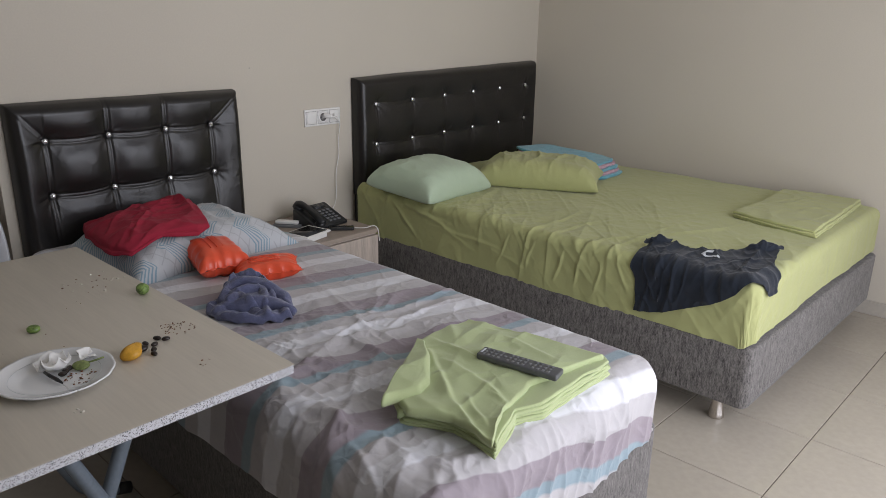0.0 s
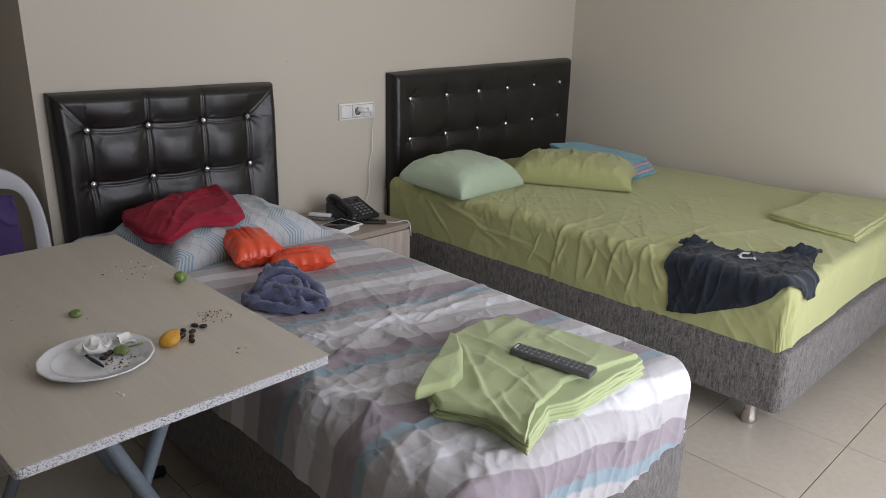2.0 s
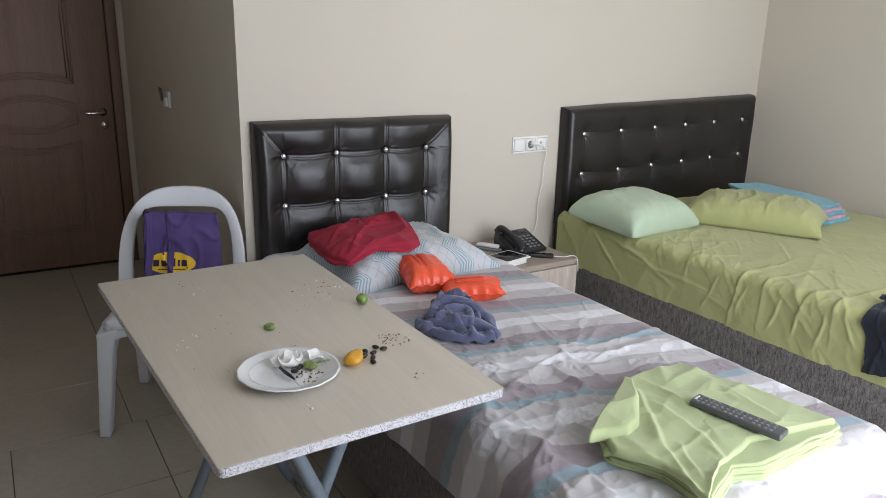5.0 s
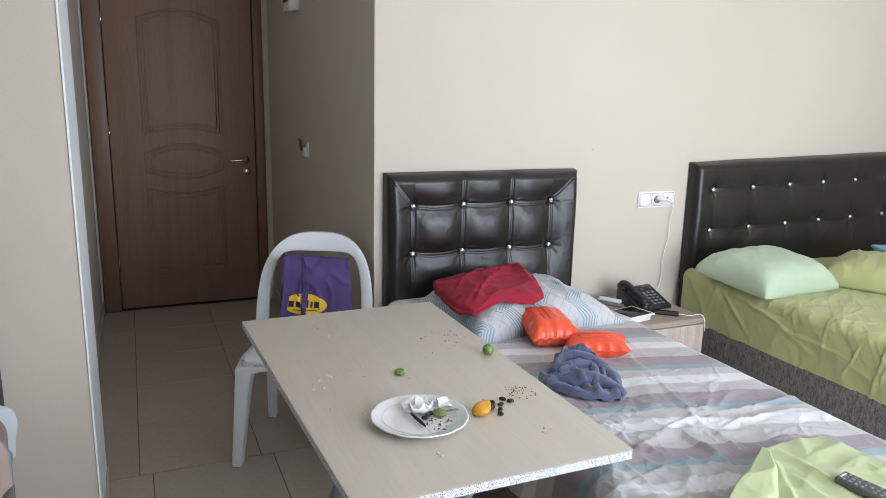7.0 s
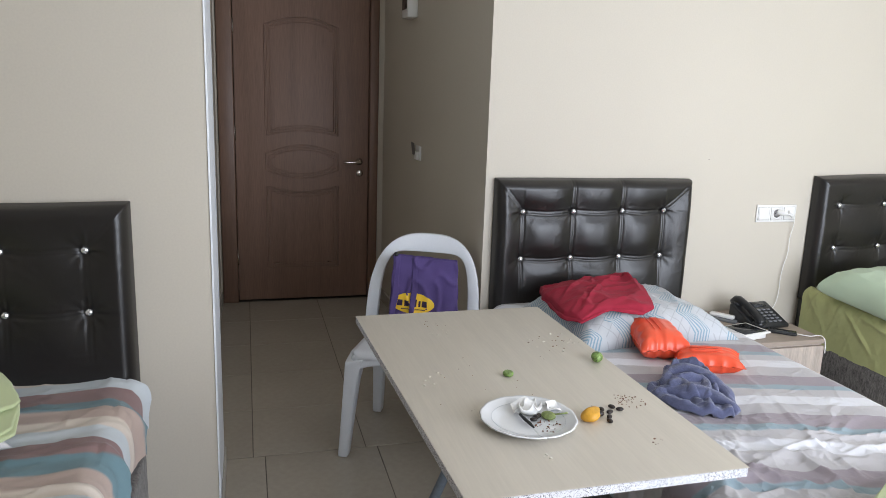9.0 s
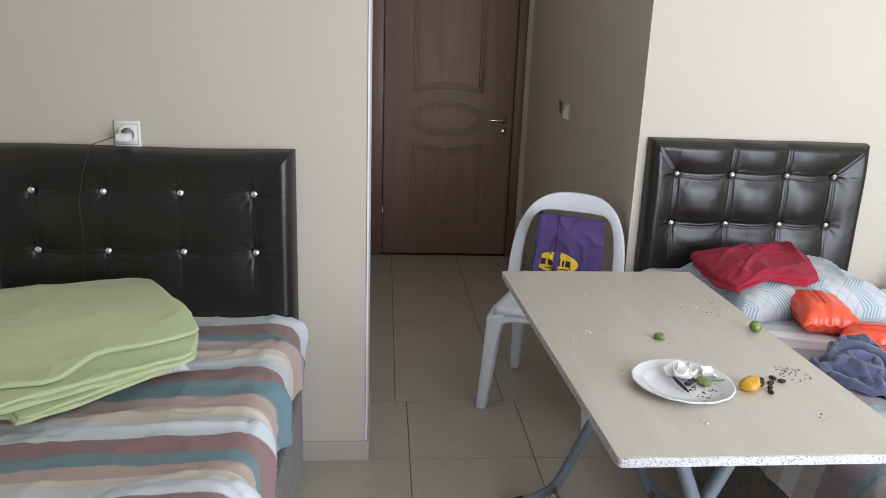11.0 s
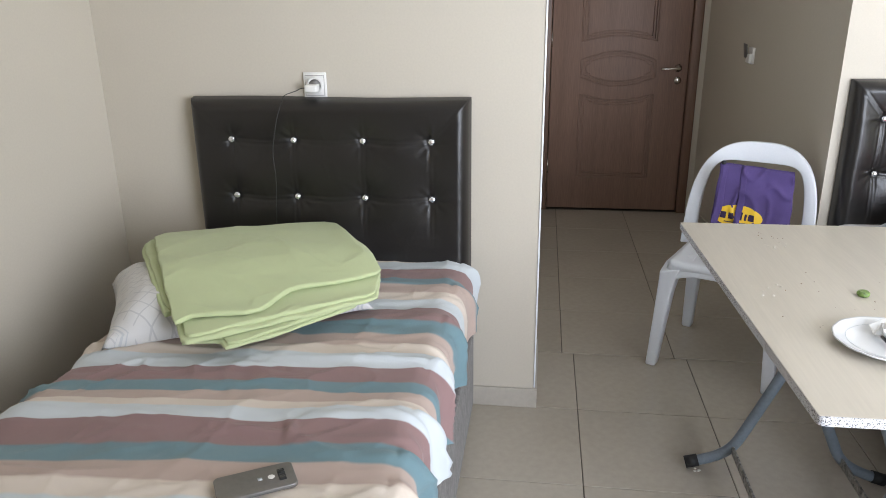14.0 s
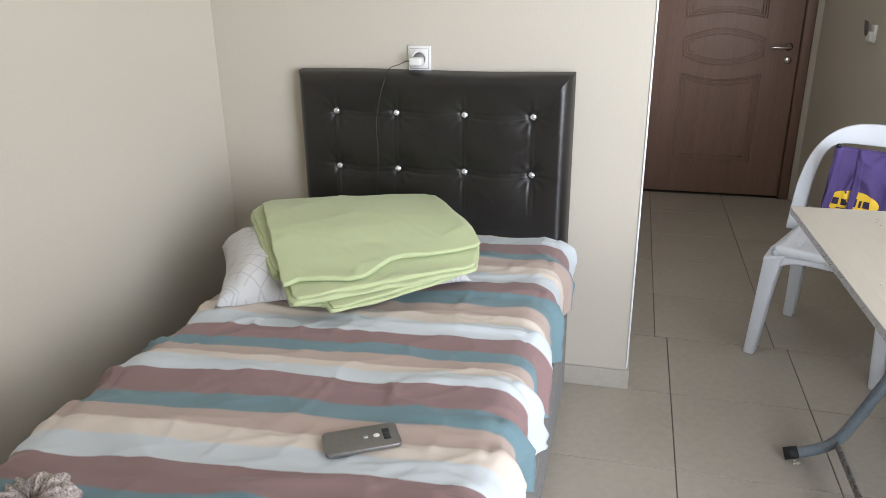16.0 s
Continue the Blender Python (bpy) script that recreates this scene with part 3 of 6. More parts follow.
# ---- entrance door at the end of the corridor ----
def entrance_door():
    d = thing("door_1", (X_D, 0.86, 0), "closed brown veneered panel door with arched moulded panels", "door", kind="structure")
    y0, y1, zt, fx = 0.418, 1.274, 2.02, X_D
    for a, b in ((0.318, y0 - 0.004), (y1 + 0.004, Y_D - 0.036)):
        part("door_frame", box(fx - 0.10, fx + 0.022, a, b, 0, zt + 0.10, 0.006), M["doorframe"], d, "brown door frame")
    part("door_frame", box(fx - 0.10, fx + 0.022, y0 - 0.004, y1 + 0.004, zt + 0.006, zt + 0.10, 0.006), M["doorframe"], d, "brown door frame")
    leaf = part("door_leaf", box(fx - 0.045, fx - 0.004, y0, y1, 0.012, zt, 0.003), M["door"], d)
    # moulded fields: raised beads along arched outlines
    a, b = y0 + 0.19, y1 - 0.20
    c = (a + b) / 2

    def outline(zb, zt_, lo, hi):
        pts = []
        for k in range(17):
            s = k / 16
            pts.append((a + (b - a) * s, zb + lo * math.sin(math.pi * s)))
        for k in range(17):
            s = 1 - k / 16
            pts.append((a + (b - a) * s, zt_ + hi * math.sin(math.pi * s)))
        return pts

    fields = ((1.11, 1.80, -0.035 * -1, 0.055), (0.885, 0.995, -0.055, 0.055), (0.23, 0.78, 0.0, -0.04))
    for zb, ztp, lo, hi in fields:
        o = outline(zb, ztp, lo, hi)
        mid = Vector((sum(p[0] for p in o) / len(o), sum(p[1] for p in o) / len(o)))
        for k, grow in enumerate((0.0, 0.016, 0.032)):
            pts = []
            for y, z in o:
                pts.append((fx - 0.003, y + grow * (1 if y < mid.x else -1) * (1 if abs(y - mid.x) > 0.2 else 0), z + grow * (1 if z < mid.y else -1)))
            part("moulding", tube(pts + pts[:1], 0.005 if k == 0 else 0.0035, 6, cap=False), M["door"], leaf)
    h = part("door_handle", lathe([(0.024, 0), (0.024, 0.006), (0.012, 0.01), (0.010, 0.045)], (0, 0, 0), 20), M["chrome"], leaf, "satin steel lever handle")
    for v in h.data.vertices:
        v.co = Vector((fx - 0.004 + v.co.z, 1.214 + v.co.x, 0.945 + v.co.y))
    part("lever", tube([(fx + 0.036, 1.214, 0.945), (fx + 0.042, 1.20, 0.944), (fx + 0.042, 1.105, 0.942)], 0.009, 10, smooth_steps=1), M["chrome"], leaf, "satin steel lever handle")
    k = part("keyhole_plate", lathe([(0.023, 0), (0.023, 0.006), (0.009, 0.009)], (0, 0, 0), 20), M["chrome"], leaf, "round steel key rose")
    for v in k.data.vertices:
        v.co = Vector((fx - 0.004 + v.co.z, 1.216 + v.co.x, 0.868 + v.co.y))
    for z in (0.3, 1.12, 1.78):
        part("hinge", tube([(fx + 0.004, y0 - 0.002, z - 0.045), (fx + 0.004, y0 - 0.002, z + 0.045)], 0.007, 8), M["chrome"], d, "steel hinge")


entrance_door()


# ---- headboards ----
def headboard(parent, x, y0, y1, z0, z1, cols, rows, seam, puff, depth=0.062, above=0.0, lean=0.0):
    """Buttoned leatherette panel on the wall at x; seams sag between the buttons and are mitred at the corners.
    above: how far the seams fade away from the buttons; lean: rise of the whole panel along y."""
    ny, nzr = int((y1 - y0) / 0.0042), int((z1 - z0) / 0.0042)
    ca, cb, ra, rb = cols[0], cols[-1], rows[0], rows[-1]

    def front(u, v):
        y, z = y0 + (y1 - y0) * u, z0 + (z1 - z0) * v
        e = min(y - y0, y1 - y, z1 - z, z - z0)
        rim = math.sqrt(max(0.0, 1 - (1 - min(1, e / 0.042)) ** 2))
        dv = min(abs(y - c) for c in cols)
        inner = ca <= y <= cb
        sag = 0.0
        if inner:
            k = max(i for i, c in enumerate(cols) if c <= y or i == 0)
            k = min(k, len(cols) - 2)
            sag = 0.0085 * math.sin(math.pi * (y - cols[k]) / (cols[k + 1] - cols[k])) * (1 - 0.35 * above)
        zs = z + sag
        dh = min(abs(zs - r) for r in rows)
        d_but = min(math.hypot(y - c, z - r) for c in cols for r in rows)
        lines = []
        if inner:
            lines.append((dh, 1.0 if not above else 0.45 + 0.55 * math.exp(-(d_but / 0.07) ** 2)))
        edge_col = dv == abs(y - ca) or dv == abs(y - cb)
        if zs < ra:
            lines.append((dv, max(0.0, 1 - (ra - z) / (0.16 if above else 0.22))))
        elif zs <= rb:
            lines.append((dv, 1.0 if not above else 0.25 + 0.75 * math.exp(-(d_but / 0.05) ** 2)))
        elif not edge_col:
            lines.append((dv, 1.0 if not above else math.exp(-(d_but / 0.05) ** 2)))
        for cy, ey in ((ca, y0), (cb, y1)):
            if (y - cy) * (ey - cy) > 0 and z > rb:
                lines.append((abs((y - cy) / (ey - cy) - (z - rb) / (z1 - rb)) * 0.09, 0.60 if not above else 0.3))
        groove, full = 0.0, 1.0
        for s, f in lines:
            groove = max(groove, f * (math.exp(-((s - 0.0075) / 0.0032) ** 2) + 0.35 * math.exp(-(s / 0.006) ** 2)))
            full *= 1 - f * math.exp(-(s / 0.046) ** 2)
        dip = 0.009 * math.exp(-(d_but / 0.016) ** 2) + (0.007 if not above else 0.005) * math.exp(-(d_but / 0.05) ** 2)
        ang = math.atan2(z - (ra if abs(z - ra) < abs(z - rb) else rb), y - min(cols, key=lambda c: abs(c - y)))
        fold = 0.0007 * math.sin(9 * ang + 3 * y) * math.exp(-((d_but - 0.035) / 0.025) ** 2)
        wav = 0.003 * nz(y, z, 5, 2.0) + 0.0013 * crumple(y, z, 11, 3.0) + 0.0007 * pleat(y, z, 16, 4.0)
        dd = (depth + puff * full + wav + fold - seam * groove - dip) * (0.05 + 0.95 * rim)
        wob = 0.004 * nz(y, z, 3, 9.0)
        return (x + dd, y, z + lean * (y - y0) + (wob if v > 0.98 else 0)), (y, z)

    bm = sheet(front, ny, nzr)
    panel = part("tufted_panel", bm, M["leather"], parent)
    part("lower_panel", box(x + 0.002, x + depth + 0.004, y0 + 0.002, y1 - 0.002, 0.06, z0 + 0.004, 0.012, 3), M["leather"], parent)
    for c in cols:
        for r in rows:
            b = bmesh.new()
            bmesh.ops.create_icosphere(b, subdivisions=2, radius=0.0115)
            for v in b.verts:
                v.co = Vector((x + depth + 0.30 * puff - 0.008 + v.co.x * 0.75, c + v.co.y, r + v.co.z + lean * (c - y0)))
            part("button", b, M["crystal"], panel, "crystal button", smooth=False)


def bed_base(parent, x0, x1, y0, y1, z0, z1, legs):
    b = box(x0, x1, y0, y1, z0, z1)
    vert = [e for e in b.edges if abs(e.verts[0].co.z - e.verts[1].co.z) > 0.1]
    bmesh.ops.bevel(b, geom=vert, offset=0.035, segments=5, affect="EDGES", profile=0.5)
    hor = [e for e in b.edges if abs(e.verts[0].co.z - e.verts[1].co.z) < 0.001 and len(e.link_faces) == 2 and e.calc_face_angle(0) > 1.0]
    bmesh.ops.bevel(b, geom=hor, offset=0.012, segments=3, affect="EDGES", profile=0.5)
    part("bed_base", b, M["base"], parent, "grey tweed upholstered box base")
    for lx, ly in legs:
        part("leg", lathe([(0.026, 0), (0.029, 0.006), (0.027, 0.02), (0.020, 0.055), (0.024, z0 - 0.01), (0.03, z0 + 0.002)], (lx, ly, 0), 24), M["chrome"], parent, "turned chrome foot")


def wrap(d, r):
    """How far out and how far down a cloth lies d past the start of a rounded edge."""
    if d <= 0:
        return d, 0.0, 0.0
    if d < r * math.pi / 2:
        a = d / r
        return r * math.sin(a), r * (1 - math.cos(a)), a
    return r, r + d - r * math.pi / 2, math.pi / 2


def draped(x0, x1, y0, y1, zt, r, drop_a, drop_b, drop_f, wrinkle, nu, nv, hem, lengths=lambda x, c: (x, c)):
    """A bedsheet over a mattress: hangs drop_a at y0, drop_b at y1 and drop_f at the foot x1."""
    L, W = x1 - x0 - r, y1 - y0 - 2 * r

    def at(a, c, lift=0.0, free=False):
        ha = hem(a, c)
        da, dc, sgn = a - L, 0.0, 0
        if c < 0:
            dc, sgn = -c, -1
        elif c > W:
            dc, sgn = c - W, 1
        if dc > 0:
            dc *= 1 + ha
        if da > 0:
            da *= 1 + ha
        da = max(0.0, da)
        d = math.hypot(da, dc)
        phi = math.atan2(dc, da) if d > 0 else 0.0
        lim = (drop_f * math.cos(phi) ** 2 + (drop_a if sgn < 0 else drop_b) * math.sin(phi) ** 2) * (1 + ha)
        out, zd, ang = wrap(d if free else min(d, lim), r)
        w = wrinkle(a, c, dc, da)
        if d > 0:
            ox, oy = out * math.cos(phi), out * math.sin(phi)
        else:
            ox = oy = 0.0
        if da > 0 and dc > 0:
            w += 0.0015 * math.sin(6 * phi) * min(1, d / 0.1)
        nx, ny_, nzv = math.sin(ang) * math.cos(phi), sgn * math.sin(ang) * math.sin(phi), math.cos(ang)
        x = x0 + min(a, L) + ox
        y = y0 + r + (min(max(c, 0), W)) + sgn * oy
        n = Vector((nx, ny_, nzv)).normalized()
        return Vector((x, y, zt - zd)) + n * (w + lift)

    def fn(u, v):
        a, c = u * (L + drop_f), -drop_a + v * (W + drop_a + drop_b)
        return at(a, c), lengths(x0 + a, c)

    return sheet(fn, nu, nv), at


def mattress(parent, x0, x1, y0, y1, z0, z1, material):
    part("mattress", box(x0, x1, y0, y1, z0, z1, 0.04, 4), material, parent)


# bed with faded stripes, beside the table
bed = thing("single_bed", (0.5, 1.92, 0), "single bed with rumpled faded striped sheet and black buttoned headboard", "bed")
headboard(bed, X_M + 0.003, 1.484, 2.408, 0.50, 1.085, [1.597, 1.827, 2.057, 2.259], [0.747, 0.950], 0.0036, 0.017)
bed_base(bed, -0.53, 1.535, 1.475, 2.40, 0.055, 0.335, [(1.40, 1.57), (1.40, 2.31), (-0.40, 1.57), (-0.40, 2.31)])
mattress(bed, -0.53, 1.49, 1.50, 2.30, 0.337, 0.54, M["stripe_faded"])


def wr_mid(a, c, dc, da):
    foot = max(0.0, min(1.0, (a - 0.95) / 0.5))
    k = (0.10 + 0.90 * foot) * (1 - 0.7 * min(1, max(da, dc, 0) / 0.08)) * (0.22 + 0.78 * max(0.0, min(1.0, (0.74 - c) / 0.26)))
    u, v = a * 0.8 + c * 0.6, c * 0.8 - a * 0.6
    w = 0.008 * k * crumple(u * 1.1, v * 0.55, 5.2, 1.5) + 0.011 * k * pleat(u * 1.0, v * 0.45, 5.0, 3.5) + 0.011 * k * pleat(a * 0.9 - c * 0.5, c * 0.7 + a * 0.4, 6.5, 4.5)
    w += 0.004 * k * crumple(a * 0.9, c, 19.0, 12.5) + 0.004 * k * pleat(a, c, 24.0, 13.5) + 0.004 * k * crumple(a, c, 11.0, 6.5) + 0.007 * k * pleat(u * 0.6, v, 12.0, 7.5) + 0.004 * nz(a, c, 5, 2.5) * (0.4 + k)
    if da > 0.03:
        w += min(1, da / 0.12) * (0.010 * crease(c, a * 0.25, 6, 3.0) + 0.007 * crease(c + a * 0.3, a * 0.3, 13, 8.0) + 0.006 * crumple(c * 1.2, a * 0.7, 8, 8.5))
    if dc > 0.03:
        w += min(1, dc / 0.12) * (0.007 * crease(a, c * 0.25, 4, 5.0) + 0.006 * nz(a, c, 4, 9.0))
    return w + folds(a, c, FOLDS_MID) + 0.004


FOLDS_MID = [(1.423, 0.105, 1.604, 0.263, 0.022, 0.0119), (1.283, 0.197, 1.383, 0.329, 0.024, 0.0102), (1.392, 0.291, 1.608, 0.283, 0.022, 0.0119), (1.525, 0.126, 1.671, 0.173, 0.02, 0.0102), (1.594, 0.302, 1.642, 0.101, 0.02, 0.0102), (1.629, 0.129, 1.740, -0.032, 0.024, 0.0102), (1.254, 0.122, 1.446, 0.124, 0.024, 0.0102), (1.331, 0.438, 1.323, 0.788, 0.022, 0.011), (1.416, 0.417, 1.401, 0.729, 0.02, 0.0085), (1.378, 0.261, 1.356, 0.438, 0.02, 0.0102), (1.608, 0.269, 1.699, 0.069, 0.018, 0.0085), (1.569, 0.006, 1.531, 0.194, 0.02, 0.0085), (1.632, 0.377, 1.683, 0.199, 0.02, 0.0102), (1.443, 0.029, 1.658, 0.037, 0.024, 0.0085), (1.789, -0.022, 1.927, -0.068, 0.02, 0.0068)]
sheet_mid, _ = draped(-0.52, 1.545, 1.466, 2.362, 0.552, 0.07, 0.26, 0.23, 0.27, wr_mid, 560, 340, lambda a, c: 0.12 * nz(a, c, 3.0, 11))
part("bedsheet", sheet_mid, M["stripe_faded"], bed, "faded lilac and teal striped cotton sheet")

# large bed with green fitted sheet
dbed = thing("double_bed", (0.5, 3.8, 0), "double bed with wrinkled green fitted sheet on grey box base", "bed")
headboard(dbed, X_M + 0.003, 3.080, 4.575, 0.50, 1.10, [3.198, 3.458, 3.711, 3.955, 4.198, 4.452], [0.756, 0.962], 0.0022, 0.009, above=0.7, lean=0.022)
bed_base(dbed, -0.53, 1.545, 3.045, 4.585, 0.10, 0.335, [(1.42, 3.125), (1.42, 4.48), (-0.40, 3.125), (-0.40, 4.48)])
mattress(dbed, -0.53, 1.50, 3.075, 4.55, 0.337, 0.54, M["green"])


def wr_green(a, c, dc, da):
    near = math.exp(-max(0, c) / 0.6)
    k = (0.15 + 0.85 * near) * (1 - 0.6 * min(1, max(da, dc, 0) / 0.08))
    w = 0.008 * k * crumple(a * 0.75 + c * 0.65, c * 0.35 - a * 0.3, 5.0, 21.5) + 0.006 * k * pleat(a * 0.85 + c * 0.5, c * 0.17, 7.0, 23.5)
    w += 0.005 * k * pleat(a * 0.9 - c * 0.35, c * 0.2, 8.0, 24.5) + 0.005 * k * pleat(a + c * 0.9, c * 0.25, 14, 27.0) + 0.004 * k * crumple(a, c * 0.8, 17, 36.0) + 0.0025 * crumple(a * 0.9, c, 26, 37.0) * (0.3 + k) + 0.004 * nz(a, c, 5, 22.5)
    w += 0.003 * math.exp(-(c / 0.11) ** 2) * crease(a + 0.4 * c, c * 0.3, 10, 29) + 0.002 * math.exp(-(c / 0.08) ** 2) * crease(a - 0.3 * c, c * 0.3, 21, 33)
    if dc > 0.02:
        m = min(1, dc / 0.08) * (1 - 0.5 * min(1, max(0, dc - 0.1) / 0.14))
        w += 0.14 * m * (0.010 * tent(a * 0.7 + dc * 1.3, c * 0.3, 5.0, 23.0) + 0.012 * pleat(a * 0.8 - dc * 0.7, c * 0.15, 8.0, 25.0) + 0.003 * crease(a + dc * 0.5, dc, 17.0, 26.0))
    if da > 0.02:
        w += min(1, da / 0.1) * (0.003 * nz(c, a, 6, 28.0) + 0.003 * crease(c, a * 0.4, 6, 35))
    return w + folds(a, c, FOLDS_TOP) + folds(a, c, FOLDS_SIDE) * (1 - max(0.0, min(1.0, (dc - 0.15) / 0.08))) + 0.004


FOLDS_TOP = [(0.828, -0.124, 0.774, 0.245, 0.018, 0.0044), (1.052, -0.246, 1.092, 0.321, 0.022, 0.00605), (1.195, -0.200, 1.254, 0.392, 0.022, 0.0055), (1.344, -0.139, 1.452, 0.199, 0.022, 0.0055), (1.481, -0.150, 1.506, 0.509, 0.024, 0.0055), (1.494, 0.208, 1.707, 0.786, 0.03, 0.0044), (0.622, 0.731, 1.137, 0.230, 0.02, 0.00385), (0.653, 0.454, 0.921, 0.194, 0.018, 0.00385), (0.694, -0.122, 0.571, 0.337, 0.02, 0.00385), (1.134, 0.256, 1.550, -0.057, 0.018, 0.00385), (0.269, 0.010, 0.661, -0.086, 0.022, 0.0044)]
FOLDS_SIDE = [(0.362, -0.044, 0.785, -0.176, 0.03, 0.0084), (0.537, -0.116, 0.971, -0.140, 0.026, 0.0072), (0.988, -0.073, 0.919, -0.231, 0.016, 0.0072), (1.123, -0.075, 1.089, -0.195, 0.015, 0.006), (1.276, -0.071, 1.234, -0.201, 0.016, 0.0072), (1.360, -0.078, 1.333, -0.195, 0.014, 0.0066), (1.452, -0.079, 1.422, -0.226, 0.014, 0.0072), (1.520, -0.038, 1.569, -0.144, 0.014, 0.006), (0.262, -0.036, 0.451, -0.221, 0.024, 0.0072), (0.814, -0.129, 1.154, -0.213, 0.03, 0.0054)]
sheet_green, green_at = draped(-0.52, 1.525, 3.05, 4.575, 0.558, 0.035, 0.248, 0.22, 0.22, wr_green, 520, 380, lambda a, c: 0.06 * nz(a, c, 2.5, 31))
part("bedsheet", sheet_green, M["green"], dbed, "wrinkled green fitted sheet")

# bed with vivid stripes
sbed = thing("single_bed", (1.0, -0.29, 0), "single bed with mauve, teal and cream striped sheet and black headboard", "bed")
headboard(sbed, X_L + 0.003, -0.762, 0.152, 0.50, 1.085, [-0.622, -0.414, -0.188, 0.031], [0.769, 0.954], 0.0026, 0.010, above=0.8)
bed_base(sbed, 0.07, 2.10, -0.745, 0.170, 0.055, 0.335, [(1.95, -0.65), (1.95, 0.08), (0.2, -0.65), (0.2, 0.08)])
mattress(sbed, 0.07, 2.09, -0.745, 0.15, 0.337, 0.545, M["stripe_vivid"])


def wr_left(a, c, dc, da):
    w = 0.010 * math.exp(-((a - 0.97 + 0.10 * (c - 0.34)) / 0.05) ** 2) + 0.006 * crease(a * 1.1, c * 0.3 + a * 0.2, 3.6, 41.0) + 0.004 * nz(a, c, 5, 42) + 0.0035 * crease(a * 1.2, c * 0.6, 8, 43) + 0.011 * crumple(a * 1.2, c * 0.6, 6, 48) + 0.010 * pleat(a * 1.1, c * 0.3, 7, 49) + 0.006 * pleat(a * 0.9 + c * 0.4, c * 0.6, 12, 52)
    if dc > 0.03:
        w += min(1, dc / 0.1) * (0.036 * crease(a, c * 0.3, 4.6, 44) + 0.014 * nz(a, c, 6, 46) + 0.006 * crease(a, c * 0.4, 9, 47))
    return w + 0.001


def left_bands(x, c):
    """The cloth lies unevenly: its bands are drawn together where it is rucked up."""
    e = x + 0.11 * (c - 0.34)
    return float(np.interp(e, (-0.13, 0.18, 0.493, 0.838, 1.076, 1.386, 2.626), (-2, -1, 0, 1, 2, 3, 7))), c


sheet_left, _ = draped(0.075, 2.10, -0.752, 0.152, 0.552, 0.06, 0.2, 0.20, 0.2, wr_left, 320, 180, lambda a, c: 0.5 * nz(a, c, 4.0, 45), left_bands)
part("bedsheet", sheet_left, M["stripe_vivid"], sbed, "mauve, teal, pink and cream striped cotton sheet")


# ---- folding table ----
table = thing("folding_table", (0.52, 1.17, 0), "cream laminate folding table with speckled edge and grey steel legs", "table")
TZ = 0.682
TC = [(1.112, 0.869), (1.106, 1.497), (-0.070, 1.490), (-0.058, 0.827)]


def slab(corners, z0, z1, bevel):
    b = bmesh.new()
    lo = [b.verts.new((x, y, z0)) for x, y in corners]
    hi = [b.verts.new((x, y, z1)) for x, y in corners]
    b.faces.new(hi), b.faces.new(lo[::-1])
    for i in range(4):
        b.faces.new((lo[i], lo[(i + 1) % 4], hi[(i + 1) % 4], hi[i]))
    bmesh.ops.recalc_face_normals(b, faces=b.faces[:])
    if bevel:
        bmesh.ops.bevel(b, geom=[e for e in b.edges if abs(e.verts[0].co.z - e.verts[1].co.z) > 0.005], offset=0.012, segments=4, affect="EDGES", profile=0.5)
    return b


top = part("tabletop", slab(TC, TZ - 0.020, TZ - 0.001, True), M["speckle"], table, "speckled white table edge", smooth=False)
inner = [(Vector((x, y)) + (Vector((0.52, 1.17)) - Vector((x, y))).normalized() * 0.002) for x, y in TC]
part("laminate_sheet", slab([tuple(v) for v in inner], TZ - 0.0008, TZ, True), M["laminate"], table, "cream laminate surface", smooth=False)
for x in (0.315, 0.95):
    for s in (-1, 1):
        yc = 1.125
        pts = [(x + 0.012 * s, yc + s * 0.27, 0.022), (x + 0.012 * s, yc + s * 0.20, 0.045), (x + 0.012 * s, yc + s * 0.155, 0.075), (x + 0.012 * s, yc + s * 0.125, 0.125), (x + 0.012 * s, yc - s * 0.09, TZ - 0.035)]
        leg = part("leg", tube(pts, 0.0158, 14, smooth_steps=2), M["steel"], table, "bent grey steel tube leg")
        part("foot_cap", tube([(x + 0.012 * s, yc + s * 0.282, 0.020), (x + 0.012 * s, yc + s * 0.245, 0.031)], 0.0185, 14), M["rubber"], leg, "black rubber foot cap")
    part("rail", tube([(x, 0.93, TZ - 0.036), (x, 1.40, TZ - 0.036)], 0.011, 10), M["steel"], table)
for s in (-1, 1):
    part("brace", box(0.315, 0.95, 1.125 + s * 0.150 - 0.003, 1.125 + s * 0.150 + 0.003, 0.068, 0.094, 0.001), M["worn"], table, "flat steel brace")


